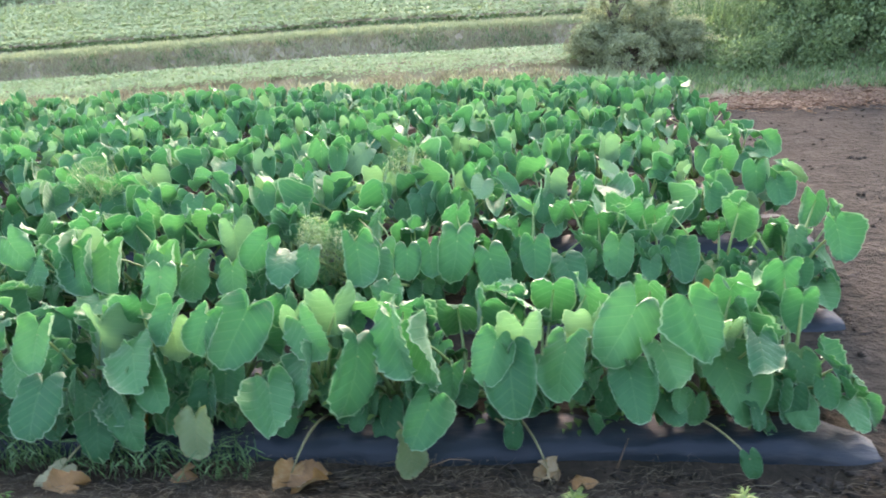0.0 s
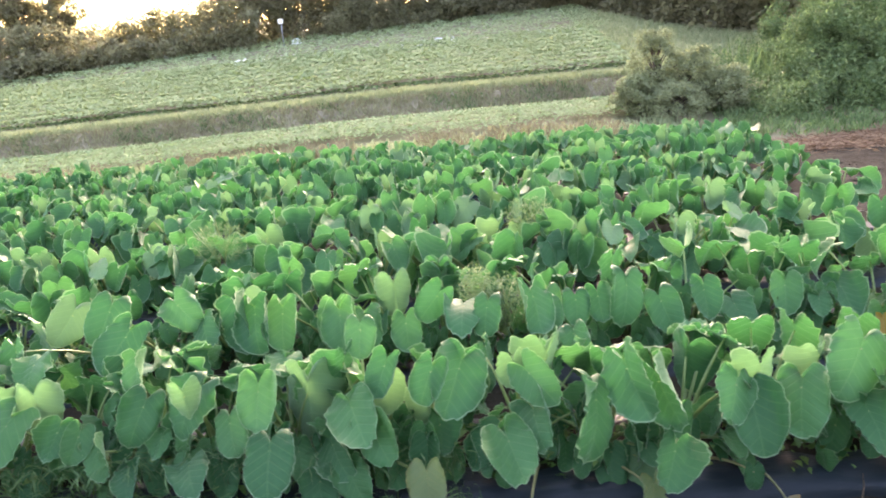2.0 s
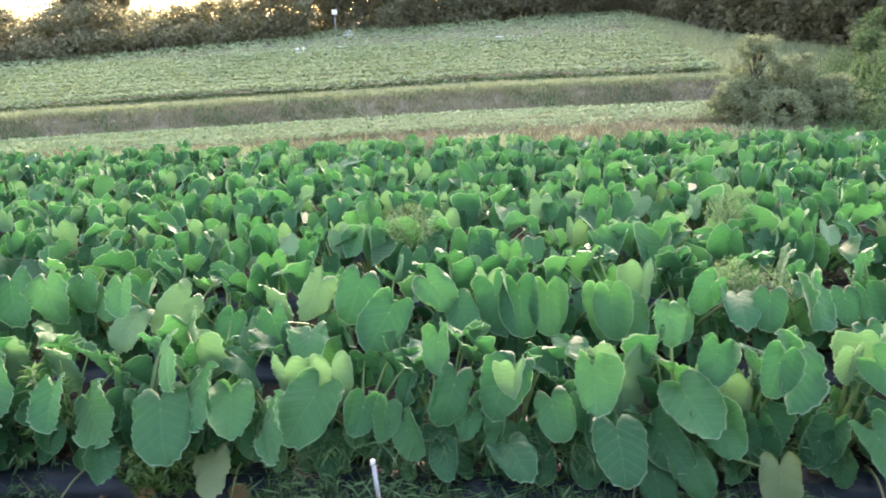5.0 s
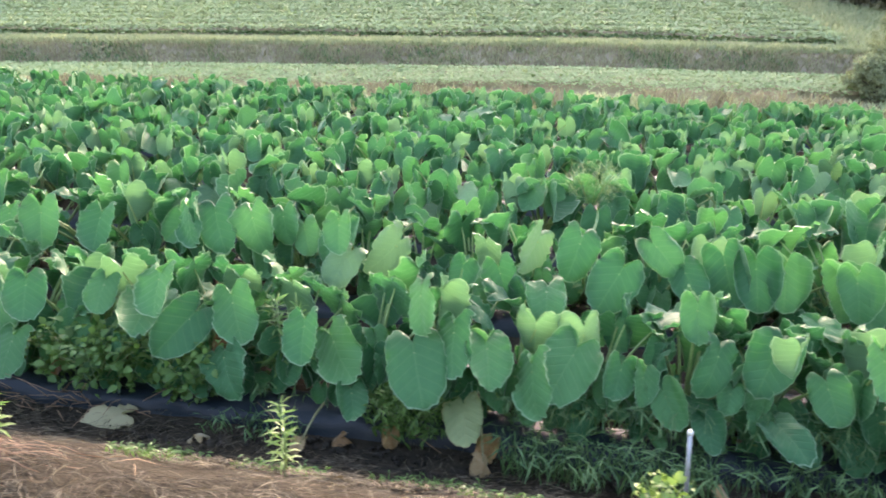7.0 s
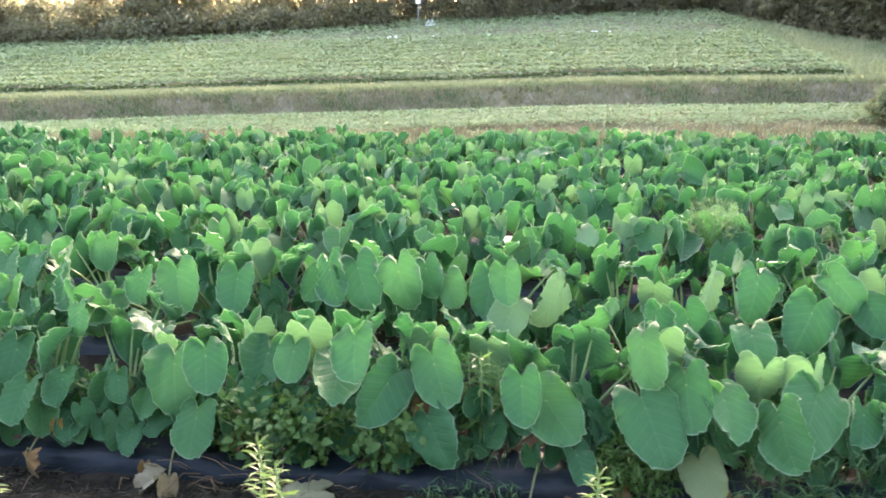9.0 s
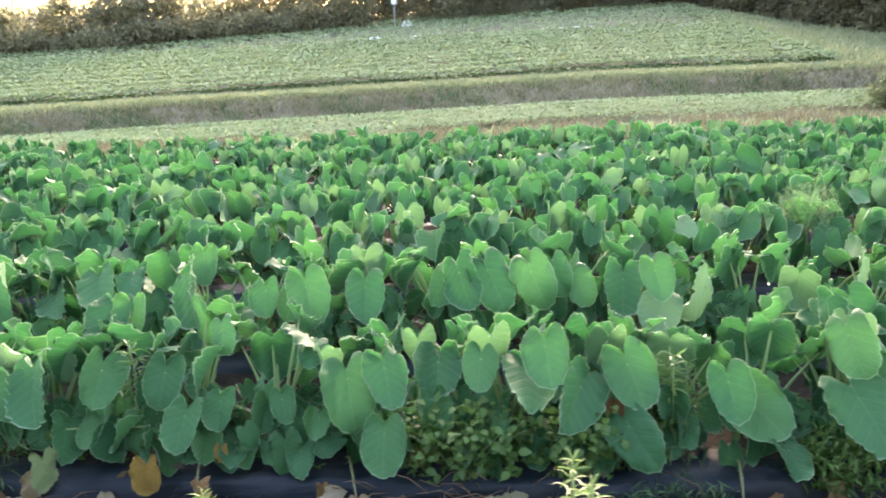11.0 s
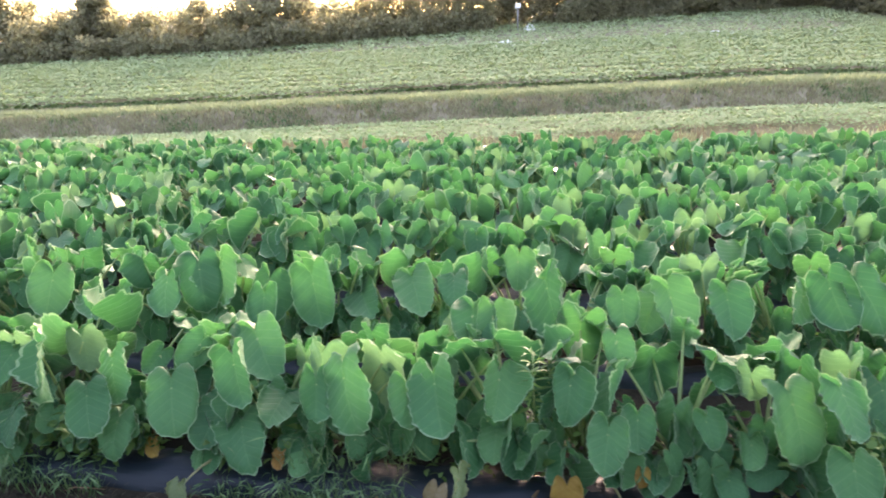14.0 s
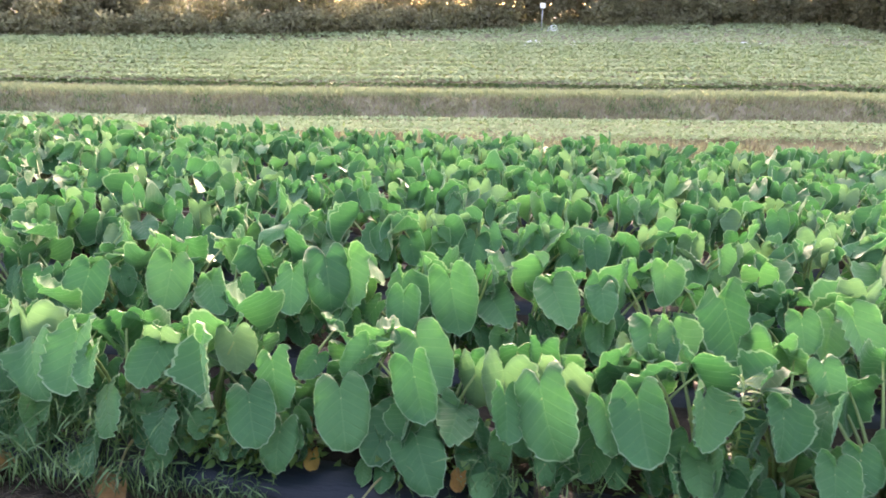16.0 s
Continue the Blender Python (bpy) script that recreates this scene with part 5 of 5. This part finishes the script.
bushy_weed(-3.40, 2.12, 0.38, 0.24, 0.18, 0.20, 260, 0.038, 0.36, MAT_WEED_LIME, "yellow-green broad-leaved weed beside the pipe stake")
for x, y, z0, w in [(-1.15, 4.30, 0.36, 0.42), (-3.58, 5.80, 0.44, 0.5), (-0.85, 6.05, 0.42, 0.45), (-1.3, 4.45, 0.38, 0.25)]:
    bushy_weed(x, y, z0, w, 0.34, 0.38, 2300, 0.024, 0.17, MAT_WEED_PALE, "feathery pale weed standing among the taro leaves")


def grass_clump(x, y, wide, deep, tall, count, mat, label):
    """Arching narrow blades: each foot to bend to tip."""
    thing = tagged(new("grass_clump", None), label, "grass", "grass clumps at the near bed")
    thing.location = (x, y, 0)
    f = np.stack([nrg.uniform(-wide / 2, wide / 2, count), nrg.uniform(-deep / 2, deep / 2, count), np.zeros(count)], 1)
    f[:, 2] = height(f[:, 0] + x, f[:, 1] + y) + np.where(np.abs(f[:, 1] + y - 3.32) < 0.36, 0.13, 0.0)
    a = nrg.uniform(0, 6.28, count)
    h = tall * nrg.uniform(0.45, 1.1, count)
    out = np.stack([np.cos(a), np.sin(a), np.zeros(count)], 1)
    m = f + out * (h * 0.35)[:, None] + np.array([0, 0, 1.0]) * h[:, None]
    t = m + out * (h * 0.55)[:, None] - np.array([0, 0, 1.0]) * (h * nrg.uniform(0.05, 0.5, count))[:, None]
    tagged(part("leaf_base", blades("leaf_base", f, m, 0.0036, mat), thing), kind="stuff")
    tagged(part("leaf_tip", blades("leaf_tip", m - out * 0.012, t, 0.0042, mat), thing), kind="stuff")
    return thing


grass_clump(-1.75, 2.92, 0.95, 0.40, 0.17, 330, MAT_GRASS_BLUE, "blue-green crab grass spilling over the film")
grass_clump(-2.45, 2.95, 0.5, 0.3, 0.15, 120, MAT_GRASS_BLUE, "blue-green crab grass spilling over the film")
grass_clump(-3.55, 2.86, 1.0, 0.42, 0.21, 560, MAT_GRASS_BLUE, "blue-green crab grass spilling over the film")
grass_clump(-2.75, 2.95, 0.9, 0.40, 0.20, 260, MAT_GRASS_BLUE, "blue-green crab grass spilling over the film")
grass_clump(-8.95, 2.92, 0.6, 0.36, 0.20, 170, MAT_GRASS_BLUE, "thin green grass hanging over the film")
grass_clump(-9.35, 2.85, 0.7, 0.3, 0.12, 130, MAT_GRASS_BLUE, "thin green grass hanging over the film")
grass_clump(-5.35, 2.90, 0.5, 0.26, 0.12, 120, MAT_GRASS_BLUE, "thin green grass hanging over the film")
grass_clump(-11.2, 2.95, 1.0, 0.44, 0.26, 460, MAT_GRASS_BLUE, "dark green grass spilling over the film")
grass_clump(-10.5, 2.92, 0.6, 0.3, 0.16, 160, MAT_GRASS_BLUE, "thin green grass hanging over the film")
for x, y, w, n in [(-5.55, 2.35, 0.35, 90), (-4.95, 2.25, 0.4, 110), (-4.35, 2.42, 0.5, 120), (-6.35, 2.1, 0.3, 80), (-5.4, 2.05, 0.35, 90), (-4.0, 2.2, 0.35, 90), (-7.0, 2.3, 0.3, 60), (-2.5, 2.35, 0.5, 110), (-8.9, 2.3, 0.4, 80), (-10.6, 2.35, 0.5, 100)]:
    grass_clump(x, y, w, 0.2, 0.05, n, MAT_WEED, "short sparse green grass on the slope of the path")

# pipe stake at the bed
stake = tagged(new("pipe_stake"), "grey metal pipe stake leaning at the bed", "stake")
stake.location = (-3.30, 2.31, 0.23)
vs, fs = tube([(0.030, 0.0, -0.08), (0.012, 0.0, 0.2), (-0.006, 0.004, 0.435)], [0.0085, 0.0085, 0.0085], 10)
part("pipe", mesh("pipe", vs, fs, MAT_STEEL), stake)
vs, fs = tube([(-0.006, 0.004, 0.430), (-0.0065, 0.004, 0.445), (-0.0065, 0.004, 0.450)], [0.0098, 0.0098, 0.007], 10)
part("cap", mesh("cap", vs, fs, MAT_WHITE), stake, label="pale plastic end cap")
# weathered wooden stub on the slope
vs, fs = tube([(0, 0, -0.06), (0.004, 0, 0.05), (0.01, 0.004, 0.11)], [0.020, 0.019, 0.013], 7)
stub = new("wooden_stub", mesh("wooden_stub", vs, fs, MAT_LEAF_DEAD))
stub.location = (-3.22, 2.06, float(height(-3.22, 2.06)))
tagged(stub, "short weathered reddish wooden stub in the ground", "stub")

# sign post and white sack by the far hedge
z = float(height(-9.9, 31.6))
post = tagged(new("marker_post"), "thin grey post with a small white box near the hedge", "post")
post.location = (-9.9, 31.6, z)
vs, fs = tube([(0, 0, -0.1), (0, 0, 0.5), (0.01, 0, 0.98)], [0.03, 0.03, 0.03], 8)
part("pole", mesh("pole", vs, fs, MAT_STEEL), post)
bm = bmesh.new()
bmesh.ops.create_cube(bm, size=1.0, matrix=Matrix.LocRotScale((0.01, -0.04, 1.02), None, (0.22, 0.10, 0.20)))
bmesh.ops.bevel(bm, geom=bm.edges[:], offset=0.012, segments=2, affect="EDGES")
me = bpy.data.meshes.new("box")
bm.to_mesh(me)
bm.free()
me.materials.append(MAT_WHITE)
part("box", me, post)


def crumpled(name, x, y, sx, sy, sz, seed, label, category, group=""):
    bm = bmesh.new()
    bmesh.ops.create_icosphere(bm, subdivisions=3, radius=1.0)
    for v in bm.verts:
        k = 1 + 0.35 * noise.noise(v.co * 1.7 + Vector((seed, 0, 0))) + 0.12 * noise.noise(v.co * 5 + Vector((0, seed, 0)))
        v.co = Vector((v.co.x * sx * k, v.co.y * sy * k, max(-0.05, v.co.z) * sz * k))
    me = bpy.data.meshes.new(name)
    bm.to_mesh(me)
    bm.free()
    me.materials.append(MAT_WHITE)
    me.polygons.foreach_set("use_smooth", [True] * len(me.polygons))
    ob = new(name, me)
    ob.location = (x, y, float(height(x, y)))
    return tagged(ob, label, category, group)


crumpled("white_sack", -9.45, 31.9, 0.26, 0.16, 0.22, 3, "crumpled white sack lying by the post", "sack")
for i in range(34):
    x = rng.uniform(-11.0, 1.2)
    crumpled("film_scrap", x, bank_line(x) + rng.choice((8.5, 8.9, 9.4)) + rng.uniform(-0.1, 0.1), rng.uniform(0.06, 0.22), 0.10, rng.uniform(0.14, 0.24), 10 + i, "scrap of white plastic film between the crop rows", "film scrap", "film scraps on the far field")
crumpled("straw_heap", 2.15, 4.95, 0.16, 0.14, 0.22, 7, "small heap of dry straw at the row end", "straw heap").data.materials[0] = MAT_STRAW

# dead leaf crumbs on the ridges
n = 1100
xs = nrg.uniform(-13, 2.2, n)
row = nrg.integers(0, 3, n)
ys = 3.32 + 1.30 * row + nrg.normal(0, 0.17, n)
a = nrg.uniform(0, 6.28, n)
foot = np.stack([xs, ys, np.full(n, 0.158) + nrg.uniform(0, 0.015, n)], 1)
l = nrg.uniform(0.02, 0.07, n)
tip = foot + np.stack([np.cos(a) * l, np.sin(a) * l, nrg.uniform(-0.01, 0.03, n)], 1)
keep = xs < row_end(ys) - 0.1
stuff("leaf_litter", blades("leaf_litter", foot[keep], tip[keep], (l * 0.3)[keep], MAT_LITTER), "brown dry leaf litter on the ridges", "leaf litter")


# clods on the tilled soil at the row ends and in the furrows
n = 2400
xs = np.concatenate([nrg.uniform(1.8, 8.0, n - 1400), nrg.uniform(-12.5, 2.0, 1400)])
ys = np.concatenate([nrg.uniform(2.6, 11.2, n - 1400), 2.62 + 0.26 * nrg.uniform(0, 1, 1400)])
keep = (xs > row_end(ys) + 0.12) | (ys < 2.9)
xs, ys = xs[keep], ys[keep]
n = len(xs)
r = 0.008 + 0.026 * nrg.uniform(0, 1, n) ** 3
octa = np.array([(1, 0, 0), (0, 1, 0), (-1, 0, 0), (0, -1, 0), (0, 0, 0.7), (0, 0, -0.6)])
v = octa[None] * (r[:, None] * nrg.uniform(0.6, 1.4, (n, 6)))[:, :, None] + nrg.normal(0, 0.15, (n, 6, 3)) * r[:, None, None]
ang = nrg.uniform(0, 6.28, n)
ca, sa = np.cos(ang)[:, None], np.sin(ang)[:, None]
v = np.stack([v[:, :, 0] * ca - v[:, :, 1] * sa, v[:, :, 0] * sa + v[:, :, 1] * ca, v[:, :, 2]], 2)
v += np.stack([xs, ys, height(xs, ys) + 0.004], 1)[:, None, :]
tri = np.array([(0, 1, 4), (1, 2, 4), (2, 3, 4), (3, 0, 4), (1, 0, 5), (2, 1, 5), (3, 2, 5), (0, 3, 5)])
fs = (tri[None] + 6 * np.arange(n)[:, None, None]).reshape(-1, 3)
stuff("soil_clods", mesh("soil_clods", v.reshape(-1, 3).tolist(), fs.tolist(), MAT_SOIL), "brown crumbly clods on the tilled soil", "soil")


# dry broken twigs under the weeds
def dry_twig(x, y, z, az, rise, length, seed):
    r = random.Random(seed)
    d = Vector((math.cos(radians(az)), math.sin(radians(az)), rise)).normalized() * length
    mid = d * 0.5 + Vector((r.uniform(-0.2, 0.2), r.uniform(-0.2, 0.2), r.uniform(0.0, 0.2))) * length
    vs, fs = tube([(0, 0, 0), mid * 0.6, mid, d], [0.003, 0.0028, 0.0024, 0.0014], 5)
    ob = new("dry_twig", mesh("dry_twig", vs, fs, MAT_TWIG))
    ob.location = (x, y, z)
    return tagged(ob, "thin dry brown weed twig on the film", "twig", "dry twigs by the film")


MAT_TWIG = surface("dry_twig", [(0.3, (0.12, 0.07, 0.035)), (0.7, (0.26, 0.17, 0.09))], 20, 0.8, 0.3)
tw = random.Random(77)
for i in range(30):
    x = -6.45 + tw.gauss(0, 0.22)
    dry_twig(x, tw.uniform(2.78, 2.92), tw.uniform(0.02, 0.10), tw.uniform(180, 360), tw.uniform(-0.1, 0.9), tw.uniform(0.10, 0.26), i)
for x, y in [(-4.35, 2.84), (-4.05, 2.86), (-5.2, 2.84), (-8.3, 2.86), (-7.6, 2.86), (-7.1, 2.84), (-10.2, 2.86), (-2.2, 2.84), (-0.4, 2.84), (0.5, 2.84)]:
    dry_twig(x, y, 0.03, tw.uniform(0, 360), tw.uniform(0.1, 0.5), tw.uniform(0.12, 0.25), int(x * 100))
